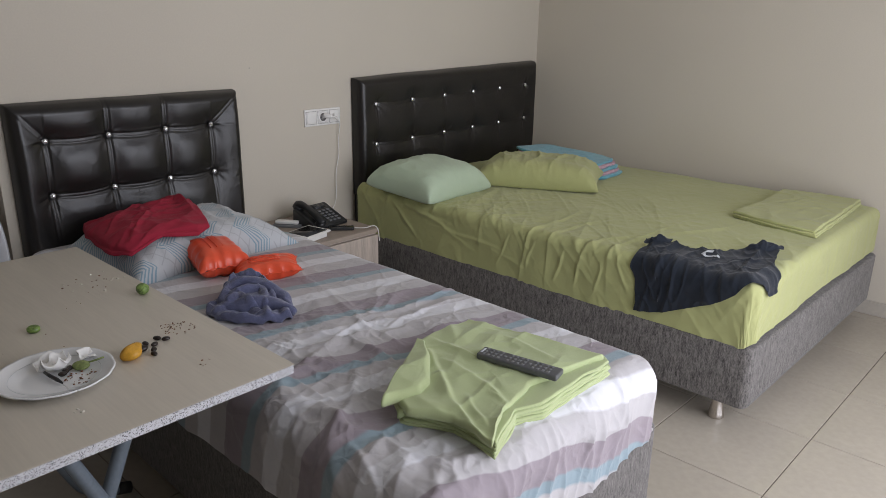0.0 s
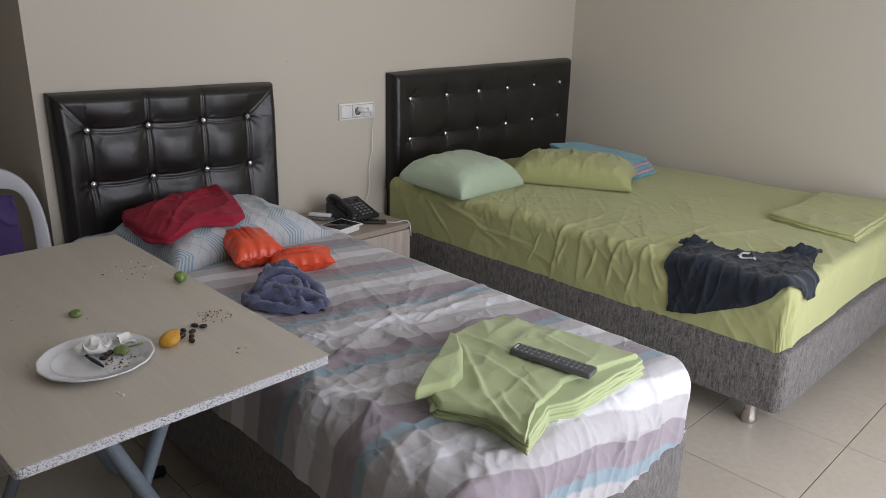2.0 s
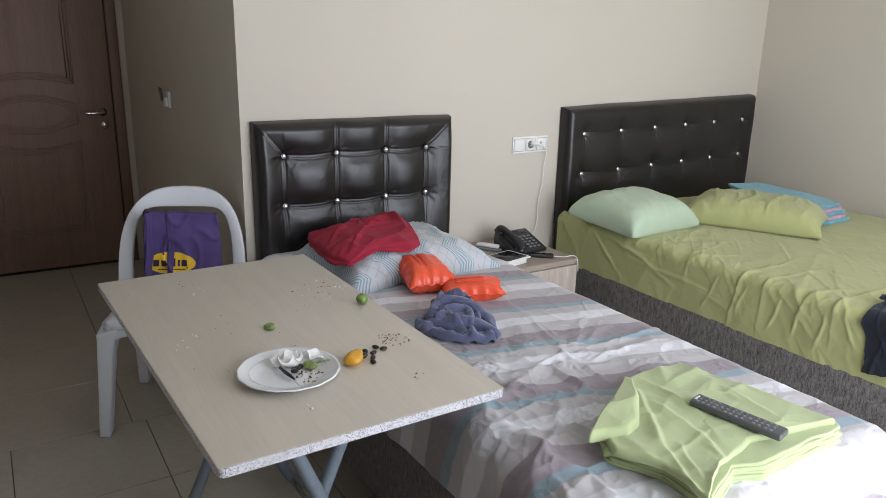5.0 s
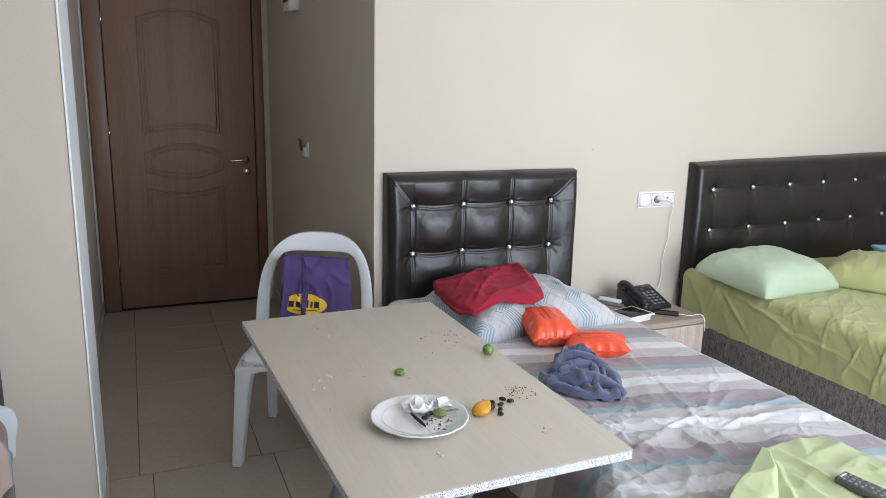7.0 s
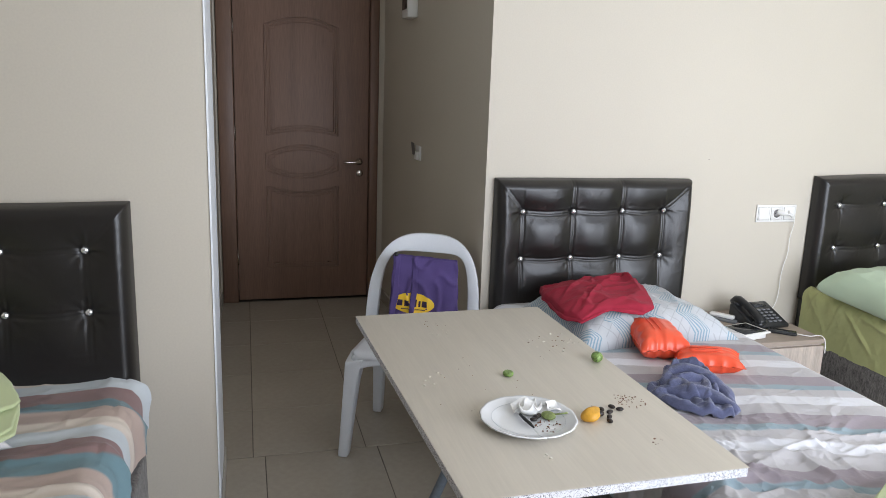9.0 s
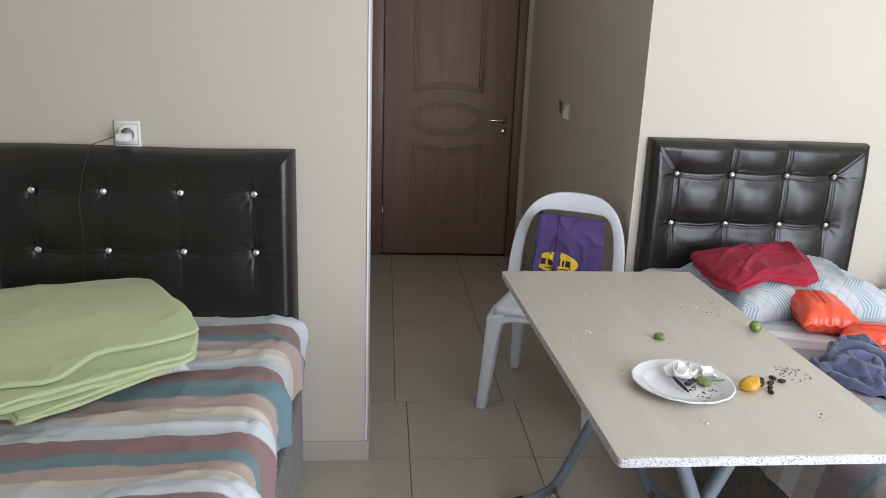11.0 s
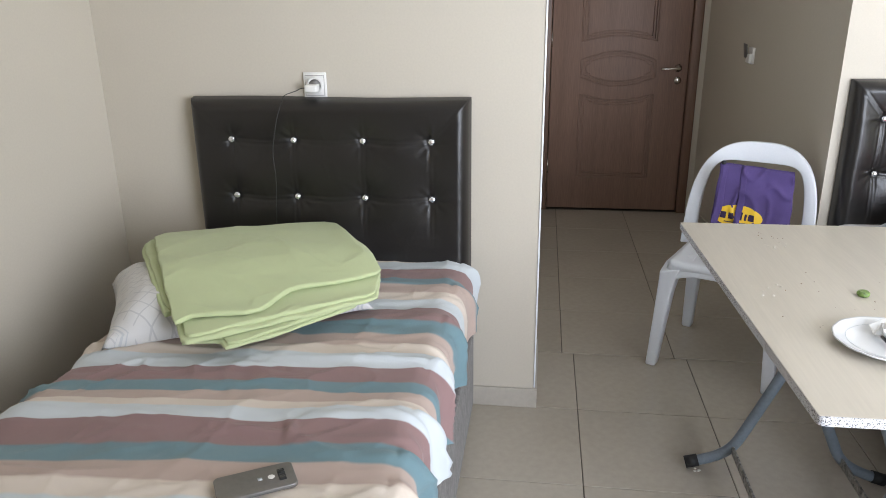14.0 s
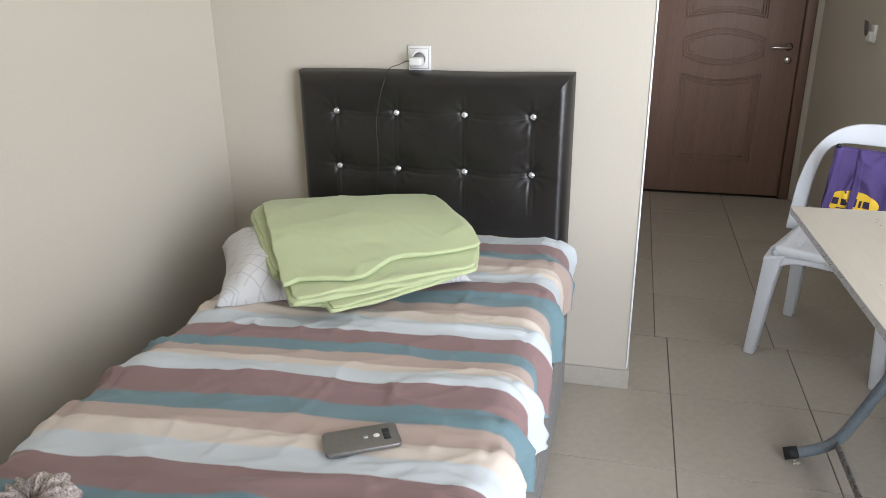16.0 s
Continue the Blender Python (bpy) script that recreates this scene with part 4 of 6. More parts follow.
# ---- plastic chair ----
def plastic_chair():
    ch = thing("chair", (-0.50, 1.130, 0), "white moulded plastic chair with arched open back", "chair")
    m = Matrix.Translation((-0.50, 1.130, 0)) @ Euler((0, 0, radians(CHAIR_TURN))).to_matrix().to_4x4()
    # local: +x forward, y sideways

    def seat_fn(u, v):
        x, y = -0.20 + 0.42 * u, -0.215 + 0.43 * v
        k = max(abs(2 * u - 1), abs(2 * v - 1))
        e = (abs(2 * u - 1) ** 6 + abs(2 * v - 1) ** 6)
        q = 0.93 if e > 1 else 1.0
        z = 0.425 - 0.018 * (1 - (2 * v - 1) ** 2) * (1 - (2 * u - 1) ** 2) - 0.05 * max(0, k - 0.9) / 0.1 * (0.6 if e < 1.6 else 1)
        return (x * q, y * q, z), (u, v)

    part("seat", turned(sheet(seat_fn, 26, 26, thick=-0.006), m), M["plastic"], ch)
    bm = bmesh.new()
    n, rings = 40, []
    for i in range(n + 1):
        t = i / n
        ang = math.pi * t
        yo = -0.225 * math.copysign(abs(math.cos(ang)) ** 0.70, math.cos(ang)) * (1 + 0.10 * (1 - math.sin(ang)))
        zo = 0.40 + 0.421 * math.sin(ang) ** 0.47
        wdt = 0.029 + 0.032 * math.sin(ang) ** 3
        yi = yo * (1 - 0.185 * abs(yo) / 0.22)
        zi = zo - wdt * math.sin(ang) ** 1.4 * 1.25 - 0.002
        lean = lambda z, y: -0.19 - 0.10 * (z - 0.40) / 0.46 + 0.9 * y * y
        ring = []
        for y, z, dx in ((yo, zo, 0.012), (yi, zi, 0.016), (yi, zi, -0.008), (yo, zo, -0.012)):
            ring.append(bm.verts.new(m @ Vector((lean(z, y) + dx, y, z))))
        rings.append(ring)
    for a, b in zip(rings, rings[1:]):
        for k in range(4):
            bm.faces.new((a[k], a[(k + 1) % 4], b[(k + 1) % 4], b[k]))
    bm.faces.new(rings[0]), bm.faces.new(rings[-1][::-1])
    bmesh.ops.recalc_face_normals(bm, faces=bm.faces[:])
    bmesh.ops.bevel(bm, geom=[e for e in bm.edges if e.calc_face_angle(0) > 0.9], offset=0.005, segments=2, affect="EDGES", profile=0.5)
    part("backrest", bm, M["plastic"], ch)
    for fx, fy, tx, ty in ((0.235, -0.215, 0.17, -0.185), (0.235, 0.215, 0.17, 0.185), (-0.20, -0.20, -0.17, -0.18), (-0.20, 0.20, -0.17, 0.18)):
        bm = bmesh.new()
        rings = []
        path = [(fx, fy, 0.0), (fx + (tx - fx) * 0.35, fy + (ty - fy) * 0.35, 0.17), (fx + (tx - fx) * 0.62, fy + (ty - fy) * 0.62, 0.30), (fx + (tx - fx) * 0.85, fy + (ty - fy) * 0.85, 0.37), (tx, ty, 0.403), (tx * 0.82, ty * 0.82, 0.414)]
        for k, (cx, cy, z) in enumerate(path):
            w, d = (0.026, 0.031, 0.036, 0.043, 0.052, 0.054)[k], (0.023, 0.027, 0.031, 0.037, 0.046, 0.048)[k]
            rings.append([bm.verts.new(m @ Vector((cx + a * d, cy + b * w * 0.75, z + (0.012 * (a * fx + b * fy) / -0.25 if k > 3 else 0)))) for a, b in ((-1, -1), (1, -1), (1, 1), (-1, 1))])
        for a, b in zip(rings, rings[1:]):
            for k in range(4):
                bm.faces.new((a[k], a[(k + 1) % 4], b[(k + 1) % 4], b[k]))
        bm.faces.new(rings[0][::-1]), bm.faces.new(rings[-1])
        bmesh.ops.recalc_face_normals(bm, faces=bm.faces[:])
        bmesh.ops.bevel(bm, geom=[e for e in bm.edges if e.calc_face_angle(0) > 0.9], offset=0.007, segments=2, affect="EDGES", profile=0.5)
        part("leg", bm, M["plastic"], ch)
    for sx, sy in ((1, 0), (-1, 0), (0, 1), (0, -1)):
        def apron(u, v):
            q = -0.19 + 0.38 * u
            drop = 0.030 + 0.045 * abs(2 * u - 1) ** 4
            z = 0.412 - drop * v
            o = 0.198 + 0.006 * v
            return m @ Vector((o * sx * 1.03 if sx else q, o * sy if sy else q, z)), (u, v)
        part("apron", sheet(apron, 20, 5, thick=0.004), M["plastic"], ch)
    return m


CHAIR_TURN = -26
CHAIR = plastic_chair()

# ---- bedside cabinet ----
ns = thing("nightstand", (-0.37, 2.64, 0), "pale grained bedside cabinet with taupe top between the beds", "nightstand")
NX, NY0, NY1, NZ = -0.140, 2.425, 2.850, 0.456
part("body", box(X_M + 0.015, NX - 0.018, NY0 + 0.004, NY1 - 0.004, 0.0, NZ - 0.020, 0.002), M["wood_light"], ns, smooth=False)
part("tabletop", box(X_M + 0.012, NX, NY0, NY1, NZ - 0.0195, NZ, 0.002), M["wood_top"], ns, smooth=False)
for z0, z1 in ((0.235, NZ - 0.030), (0.03, 0.210)):
    dr = part("drawer", box(NX - 0.0175, NX - 0.001, NY0 + 0.003, NY1 - 0.003, z0, z1, 0.0015), M["wood_light"], ns, smooth=False)
    part("handle", box(NX, NX + 0.014, 2.64 - 0.012, 2.64 + 0.012, (z0 + z1) / 2 + 0.03, (z0 + z1) / 2 + 0.04, 0.002), M["black"], dr, "small dark pull")


# ---- things on the bed beside the table ----
def cloth_stack(name, at, label, category, layers, material, piece="fold", group="", smooth=0):
    """Folded cloth: one pad over another. layers: (outline, z, thickness, seed, lift)"""
    t = thing(name, at, label, category, group)
    for o, z, th, seed, lift, bulge in layers:
        part(piece, pad(o, z, th, seed, bulge, lift, smooth=smooth, rings=56, step=0.007), material, t)
    return t


def nudged(o, dx, dy, grow):
    c = Vector((sum(p[0] for p in o) / len(o), sum(p[1] for p in o) / len(o)))
    return [tuple(c + (Vector(p) - c) * grow + Vector((dx, dy))) for p in o]


def single(name, bm, material, label, category, group="", smooth=True):
    return tagged(link(name, bm, material, smooth), label, category, group)


single("pillow", pillow(-0.165, 1.905, 0.550, 0.25, 0.335, 0.115, 4, 3, seed=3, n=60, wrinkle=0.007), M["pillow_blue"],
       "pale blue-grey pillow with zigzag print against the headboard", "pillow")



def on_pillow(x, y):
    u, v = min(1.0, abs(x + 0.165) / 0.25), min(1.0, abs(y - 1.905) / 0.335)
    return 0.564 + 0.118 * ((1 - u ** 4) * (1 - v ** 4)) ** 0.55


FOLDS_SHIRT = [(-0.390, 1.847, -0.311, 1.992, 0.05, 0.03), (-0.419, 1.959, -0.115, 1.922, 0.03, 0.012), (-0.296, 1.733, -0.400, 1.974, 0.03, 0.012), (-0.026, 1.652, -0.222, 1.823, 0.022, 0.01), (-0.171, 1.634, -0.324, 1.802, 0.024, 0.01), (-0.020, 1.778, -0.092, 1.908, 0.02, 0.008), (-0.417, 1.671, -0.355, 1.759, 0.03, 0.012)]


def shirt_lift(x, y):
    return max(on_pillow(x, y), 0.62) + 0.008 + folds(x, y, FOLDS_SHIRT)


red = thing("folded_shirt", (-0.13, 1.75, 0.62), "crumpled crimson cotton shirt lying on the pillow", "clothing")
RO = [(-0.450, 1.655), (-0.424, 1.864), (-0.415, 2.000), (-0.319, 2.014), (-0.194, 1.979), (-0.085, 1.945), (0.010, 1.915), (0.040, 1.860), (0.010, 1.745), (0.030, 1.620), (-0.060, 1.585), (-0.290, 1.600)]
part("body", pad(RO, 0.004, 0.010, 5.0, 0.006, shirt_lift, rings=50, cr=4.0, smooth=0), M["red"], red)
part("fold", pad(nudged(RO, -0.002, 0.002, 0.985), 0.009, 0.012, 6.0, 0.013, shirt_lift, rings=60, step=0.007, cr=5.5, smooth=0), M["red"], red)


def armband(cx, cy, z, a, b, h, yaw, tilt, seed):
    t = thing("swim_armband", (cx, cy, z), "inflated orange vinyl swimming armband lying on the bed", "swim armband", "armbands")
    rot = Matrix.Translation((cx, cy, z)) @ Euler((0, 0, radians(yaw))).to_matrix().to_4x4() @ Euler((0, radians(tilt), 0)).to_matrix().to_4x4()
    for side, zoff in ((1, 0.5), (-1, 0.47)):
        def fn(u, v):
            x, y = 2 * u - 1, 2 * v - 1
            f = max(0.0, (1 - abs(x) ** 3.0) * (1 - abs(y) ** 3.4)) ** 0.5
            edge = 1 - f
            pk = 0.10 * edge * math.sin(17 * x + seed) * abs(y) + 0.10 * edge * math.sin(15 * y + seed) * abs(x)
            z_ = h * 0.5 * f * (1 + 0.05 * math.sin(9 * y + seed)) * (1 + pk)
            px = a * x * (1 - 0.10 * (1 - y * y)) * (1 - 0.04 * abs(math.sin(8 * y)))
            py = b * y * (1 - 0.12 * (1 - x * x)) * (1 - 0.04 * abs(math.sin(8 * x)))
            return rot @ Vector((px, py, h * zoff + side * z_)), (px, py)
        part("chamber", sheet(fn, 44, 36), M["orange"], t)
    def fl(u, v):
        x, y = 2 * u - 1, 2 * v - 1
        return rot @ Vector((a * 1.02 * x * (1 - 0.10 * (1 - y * y)), b * 1.02 * y * (1 - 0.12 * (1 - x * x)), h * 0.485 + 0.004 * math.sin(20 * x) * math.sin(16 * y))), (u, v)
    part("weld_seam", sheet(fl, 20, 20, thick=0.0015), M["orange"], t)
    # printed ribs on top
    for k in range(3):
        y = -0.3 + 0.22 * k
        pts = []
        for i in range(9):
            x = -0.55 + 1.0 * i / 8
            f = max(0.0, (1 - abs(x) ** 3.0) * (1 - abs(y) ** 3.4)) ** 0.5
            pts.append(rot @ Vector((a * x * 0.93, b * y, h * 0.5 + h * 0.5 * f + 0.0015)))
        part("rib", tube(pts, 0.0018, 5), M["orange"], t)


armband(0.105, 1.875, 0.553, 0.130, 0.092, 0.105, -12, 3, 0.4)
armband(0.293, 1.960, 0.553, 0.112, 0.076, 0.070, 62, -4, 2.1)


towel = thing("towel", (0.555, 1.735, 0.555), "crumpled slate-blue terry towel on the striped bed", "towel")
FOLDS_TOWEL = [(0.438, 1.707, 0.368, 1.795, 0.0248, 0.0303), (0.368, 1.795, 0.431, 1.861, 0.0248, 0.033), (0.431, 1.861, 0.565, 1.821, 0.0248, 0.0275), (0.522, 1.850, 0.691, 1.773, 0.0198, 0.0193), (0.462, 1.726, 0.502, 1.813, 0.0186, 0.022), (0.488, 1.822, 0.656, 1.726, 0.0186, 0.0193), (0.487, 1.633, 0.496, 1.735, 0.0186, 0.0165), (0.496, 1.735, 0.619, 1.727, 0.0186, 0.0193), (0.534, 1.634, 0.622, 1.694, 0.0174, 0.0121)]
heap = lambda x, y: folds(x, y, FOLDS_TOWEL, True) + 0.008 * crumple(x, y, 17, 7.0) + 0.007 * pleat(x, y, 14, 3.0)
TOWEL = [(0.451, 1.639), (0.384, 1.732), (0.311, 1.781), (0.327, 1.841), (0.389, 1.889), (0.484, 1.873), (0.543, 1.859), (0.672, 1.799), (0.653, 1.732), (0.604, 1.667), (0.532, 1.635)]
part("spread", pad(TOWEL, 0.556, 0.020, 3.3, 0.010, heap, rings=60, step=0.006, cr=8.0), M["terry"], towel)
part("fold", pad(nudged(TOWEL, -0.012, 0.004, 0.72), 0.566, 0.030, 5.3, 0.014, heap, rings=44, step=0.006, cr=9.0), M["terry"], towel)


def roll(pts, r, seed):
    """A soft roll of towelling, creased along its length."""
    b = tube(pts, r, 28, smooth_steps=3)
    for v in b.verts:
        q = v.co.copy()
        v.co.z += 0.007 * nz(q.x, q.y, 24, seed) + 0.007 * pleat(q.x, q.y + q.z, 16, seed + 8)
        v.co.x += 0.009 * nz(q.y, q.z, 22, seed + 2)
        v.co.y += 0.009 * nz(q.x, q.z, 22, seed + 4)
    return b


for k, (pts, rr) in enumerate((
        ([(0.455, 1.690, 0.580), (0.425, 1.735, 0.607), (0.440, 1.790, 0.620), (0.495, 1.825, 0.612), (0.560, 1.835, 0.592), (0.620, 1.825, 0.574)], [0.012, 0.019, 0.022, 0.022, 0.018, 0.010]),
        ([(0.470, 1.660, 0.574), (0.535, 1.715, 0.596), (0.590, 1.780, 0.598), (0.660, 1.812, 0.576)], [0.012, 0.020, 0.020, 0.010]))):
    part("fold", roll(pts, rr, 2.0 + 4 * k), M["terry"], towel)

FOLDS_SHEET = [(1.164, 1.851, 1.266, 1.783, 0.03, 0.0098), (1.266, 1.783, 1.373, 1.712, 0.03, 0.0126), (1.373, 1.712, 1.550, 1.636, 0.03, 0.0126), (1.471, 1.776, 1.557, 1.638, 0.022, 0.0112), (1.471, 1.776, 1.480, 1.853, 0.022, 0.0112), (1.480, 1.853, 1.522, 2.101, 0.03, 0.0084), (1.125, 1.905, 1.325, 1.882, 0.03, 0.007), (1.238, 1.837, 1.466, 1.791, 0.03, 0.007), (1.396, 1.798, 1.475, 1.789, 0.02, 0.007), (1.386, 1.752, 1.509, 1.681, 0.02, 0.0063), (1.263, 2.045, 1.427, 2.026, 0.03, 0.0049)]
GB = lambda x, y: 0.006 * math.exp(-((x - 1.3) / 0.2) ** 2 - ((y - 1.95) / 0.2) ** 2) + folds(x, y, FOLDS_SHEET)
main = [(1.087, 1.889), (1.076, 1.958), (1.079, 2.102), (1.483, 2.174), (1.502, 2.158), (1.508, 1.862), (1.484, 1.795), (1.532, 1.663), (1.404, 1.680), (1.296, 1.622), (1.219, 1.669)]
crown = [(1.106, 1.871), (1.094, 1.939), (1.098, 2.081), (1.486, 2.147), (1.446, 1.899), (1.469, 1.796), (1.476, 1.759), (1.542, 1.643), (1.422, 1.660), (1.331, 1.616), (1.284, 1.636)]
side_roll = [(1.279, 1.587), (1.214, 1.692), (1.115, 1.862), (1.140, 1.863), (1.211, 1.810), (1.289, 1.729), (1.311, 1.678), (1.286, 1.625)]
loose = lambda x, y: 0.003 * nz(x, y, 9, 4.0)
cloth_stack("folded_sheet", (1.32, 1.9, 0.555), "folded light green bedsheet with a remote on it", "bedsheet", [
    (nudged(main, 0.004, 0.0, 0.985), 0.560, 0.0075, 11.0, loose, 0.002),
    (nudged(main, 0.008, -0.004, 0.965), 0.568, 0.0075, 12.0, loose, 0.002),
    (nudged(main, 0.003, 0.002, 0.985), 0.576, 0.0075, 18.0, loose, 0.002),
    (nudged(main, 0.006, -0.002, 0.960), 0.584, 0.0075, 13.0, loose, 0.002),
    (nudged(main, 0.000, 0.001, 0.975), 0.592, 0.0075, 21.0, loose, 0.002),
    (crown, 0.594, 0.016, 14.0, GB, 0.007),
    (side_roll, 0.596, 0.030, 15.0, lambda x, y: 0.012 * math.exp(-((x - 1.22) / 0.06) ** 2), 0.006),
    (nudged(side_roll, 0.035, -0.012, 0.72), 0.574, 0.022, 16.0, None, 0.004),
], M["leaf_cotton"])


def remote_control():
    t = thing("remote_control", (1.386, 1.930, 0.622), "dark grey remote control lying on the folded green sheet", "remote control")
    yaw = math.degrees(math.atan2(1.951 - 1.905, 1.467 - 1.267))
    m = Matrix.Translation((1.386, 1.930, 0.622)) @ Euler((0, radians(1.5), radians(yaw))).to_matrix().to_4x4()
    body = part("body", turned(box(-0.103, 0.103, -0.0235, 0.0235, 0, 0.015, 0.004, 3), m), M["remote"], t)
    for i in range(14):
        for j in range(3):
            if i in (4, 9) and j != 1:
                continue
            x, y = -0.088 + i * 0.0128, -0.014 + j * 0.014
            part("key", turned(box(x - 0.0036, x + 0.0036, y - 0.0042, y + 0.0042, 0.0145, 0.0160, 0.0006, 1), m), M["remote_key"], body)
    part("print_bar", turned(box(-0.099, -0.093, -0.012, 0.012, 0.0148, 0.0154), m), M["print"], body, "pale unreadable marking")


remote_control()

# ---- things on the double bed ----
single("pillow", pillow(-0.180, 3.225, 0.560, 0.210, 0.240, 0.124, 3, 4, seed=8, n=80, wrinkle=0.003, pinch=0.08, full=0.42, gather=0.002, belly=0.30), M["mint"], "plump mint green pillow with creased cover", "pillow")
single("pillow", pillow(0.075, 3.80, 0.558, 0.20, 0.325, 0.118, -62, 2, seed=14, n=110, wrinkle=0.003, pinch=0.06, full=0.5, gather=0.007, belly=0.24), M["green"], "soft green pillow with gathered wrinkled cover", "pillow")
tw = thing("folded_towel", (0.05, 4.2, 0.56), "folded turquoise towel with pink striped edge", "towel")
TO = [(-0.30, 4.08), (-0.24, 4.33), (0.15, 4.40), (0.27, 4.34), (0.285, 4.10), (0.10, 4.06)]
for k, (mt, sc) in enumerate((("blue", 1.0), ("pinkstripe", 0.985), ("blue", 0.99), ("pinkstripe", 0.965), ("blue", 0.96))):
    part("fold", pad(nudged(TO, -0.015 * k, 0.004 * k, sc), 0.562 + 0.0145 * k, 0.0155, 60 + k, 0.003, lambda x, y: 0.03 * max(0, min(1, (0.1 - x) / 0.4))), M[mt], tw, "" if mt == "blue" else "pink and white striped towel edge")

rf = [(1.10, 3.86), (1.12, 4.15), (1.10, 4.49), (1.25, 4.53), (1.45, 4.54), (1.465, 4.15), (1.475, 3.785), (1.30, 3.80)]
cloth_stack("folded_sheet", (1.28, 4.15, 0.56), "neatly folded green bedsheet at the foot of the bed", "bedsheet", [
    (nudged(rf, 0.0, 0.0, 0.99), 0.562, 0.010, 70.0, None, 0.002),
    (nudged(rf, -0.004, 0.002, 1.0), 0.570, 0.010, 71.0, None, 0.003),
    (nudged(rf, -0.010, 0.004, 0.985), 0.579, 0.012, 72.0, None, 0.006),
], M["green"])


def tshirt():
    t = thing("t_shirt", (1.3, 3.2, 0.57), "navy T-shirt with pale chest print draped over the mattress edge", "clothing")
    A, B, C, D = Vector((1.04, 0.095)), Vector((1.44, 0.385)), Vector((1.575, 0.045)), Vector((1.085, -0.222))

    def place(u, v, lift):
        p = A.lerp(B, u).lerp(D.lerp(C, u), v)
        x, c = p.x, p.y
        c -= 0.055 * math.sin(math.pi * u) * v
        fold = 0.009 * crease(u * 0.9 + 0.12 * v, v * 0.22, 5.0, 81.0) + 0.006 * crease(u, v * 0.3, 9.0, 82) + 0.008 * nz(u, v, 5, 83)
        bunch = 0.010 * math.exp(-(v / 0.10) ** 2) * (1 + nz(u, v, 9, 84)) + 0.008 * math.exp(-(v / 0.06) ** 2) * abs(math.sin(9 * u))
        return green_at(x + 0.52, c, 0.006 + max(0, fold) + bunch + lift, True)

    def body(s_, t_):
        top = 0.04 + 0.06 * math.exp(-((s_ - 0.5) / 0.15) ** 4) + 0.012 * math.sin(23 * s_)
        v = top + (1 - top) * t_
        u = 0.02 + 0.96 * s_ + (0.014 * math.sin(9 * v + 1) + 0.006 * math.sin(23 * v)) * (1 if abs(s_ - 0.5) > 0.3 else 0.4)
        return place(u, v + 0.012 * math.sin(11 * s_) * t_, 0.0), (u, v)

    part("body", sheet(body, 150, 110), M["navy"], t)
    for k, (u0, v0, du, dv) in enumerate(((0.10, 0.035, 0.10, 0.050), (0.90, 0.030, 0.13, 0.050))):
        part("sleeve", sheet(lambda a, b: (place(u0 + du * (a - 0.5) * 2, v0 + dv * (b - 0.5) * 2 + 0.02 * math.sin(4 * a), 0.003 + 0.017 * math.sin(math.pi * a) ** 0.7 * math.sin(math.pi * b) ** 0.7 * (0.7 + 0.5 * crease(a, b * 0.4, 4, 90 + k))), (a, b)), 36, 26), M["navy"], t)
    # chest print: two broken arcs
    def arc(r0, r1, a0, a1, cu, cv):
        return sheet(lambda a, b: (place(cu + (r0 + (r1 - r0) * b) * math.cos(a0 + (a1 - a0) * a), cv + 1.15 * (r0 + (r1 - r0) * b) * math.sin(a0 + (a1 - a0) * a), 0.0042), (a, b)), 20, 5)
    part("chest_print", arc(0.034, 0.062, 0.7, 5.0, 0.53, 0.27), M["print"], t, "pale curved chest print")
    part("chest_print", arc(0.0, 0.020, 0.0, 6.28, 0.585, 0.34), M["print"], t, "pale curved chest print")


tshirt()

# ---- things on the vivid striped bed ----
single("pillow", pillow(0.445, -0.485, 0.556, 0.235, 0.345, 0.115, 28, 0, seed=22, n=60, wrinkle=0.005, pinch=0.06), M["pillow_white"], "white pillow with grey triangle print under the blanket", "pillow")
LB = lambda x, y: 0.074 * math.exp(-(abs((x - 0.33) * 0.88 + (y + 0.46) * 0.47) / 0.32) ** 3.2) * math.exp(-(abs((y + 0.44) * 0.88 - (x - 0.33) * 0.47) / 0.48) ** 5) + 0.010
FOLDS_BLANKET = [(0.115, -0.297, 0.395, -0.118, 0.05, 0.006), (0.528, -0.554, 0.376, -0.422, 0.05, 0.0025), (0.325, -0.424, 0.493, -0.188, 0.05, 0.0025)]
LT = lambda x, y: LB(x, y) + folds(x, y, FOLDS_BLANKET)
bl = [(0.315, -0.792), (0.234, -0.510), (0.160, -0.300), (0.219, -0.230), (0.310, -0.164), (0.380, -0.093), (0.466, -0.049), (0.543, -0.144), (0.593, -0.250), (0.729, -0.316), (0.767, -0.456), (0.812, -0.483), (0.594, -0.624)]
lo = [(0.320, -0.820), (0.297, -0.804), (0.168, -0.538), (0.099, -0.320), (0.358, -0.096), (0.453, -0.051), (0.562, -0.046), (0.689, -0.220), (0.802, -0.366), (0.858, -0.446), (0.733, -0.518), (0.755, -0.539), (0.615, -0.640), (0.416, -0.777)]
bo = [(0.269, -0.772), (0.088, -0.573), (0.022, -0.345), (0.382, -0.091), (0.557, -0.082), (0.706, -0.215), (0.835, -0.347), (0.805, -0.376), (0.827, -0.471)]
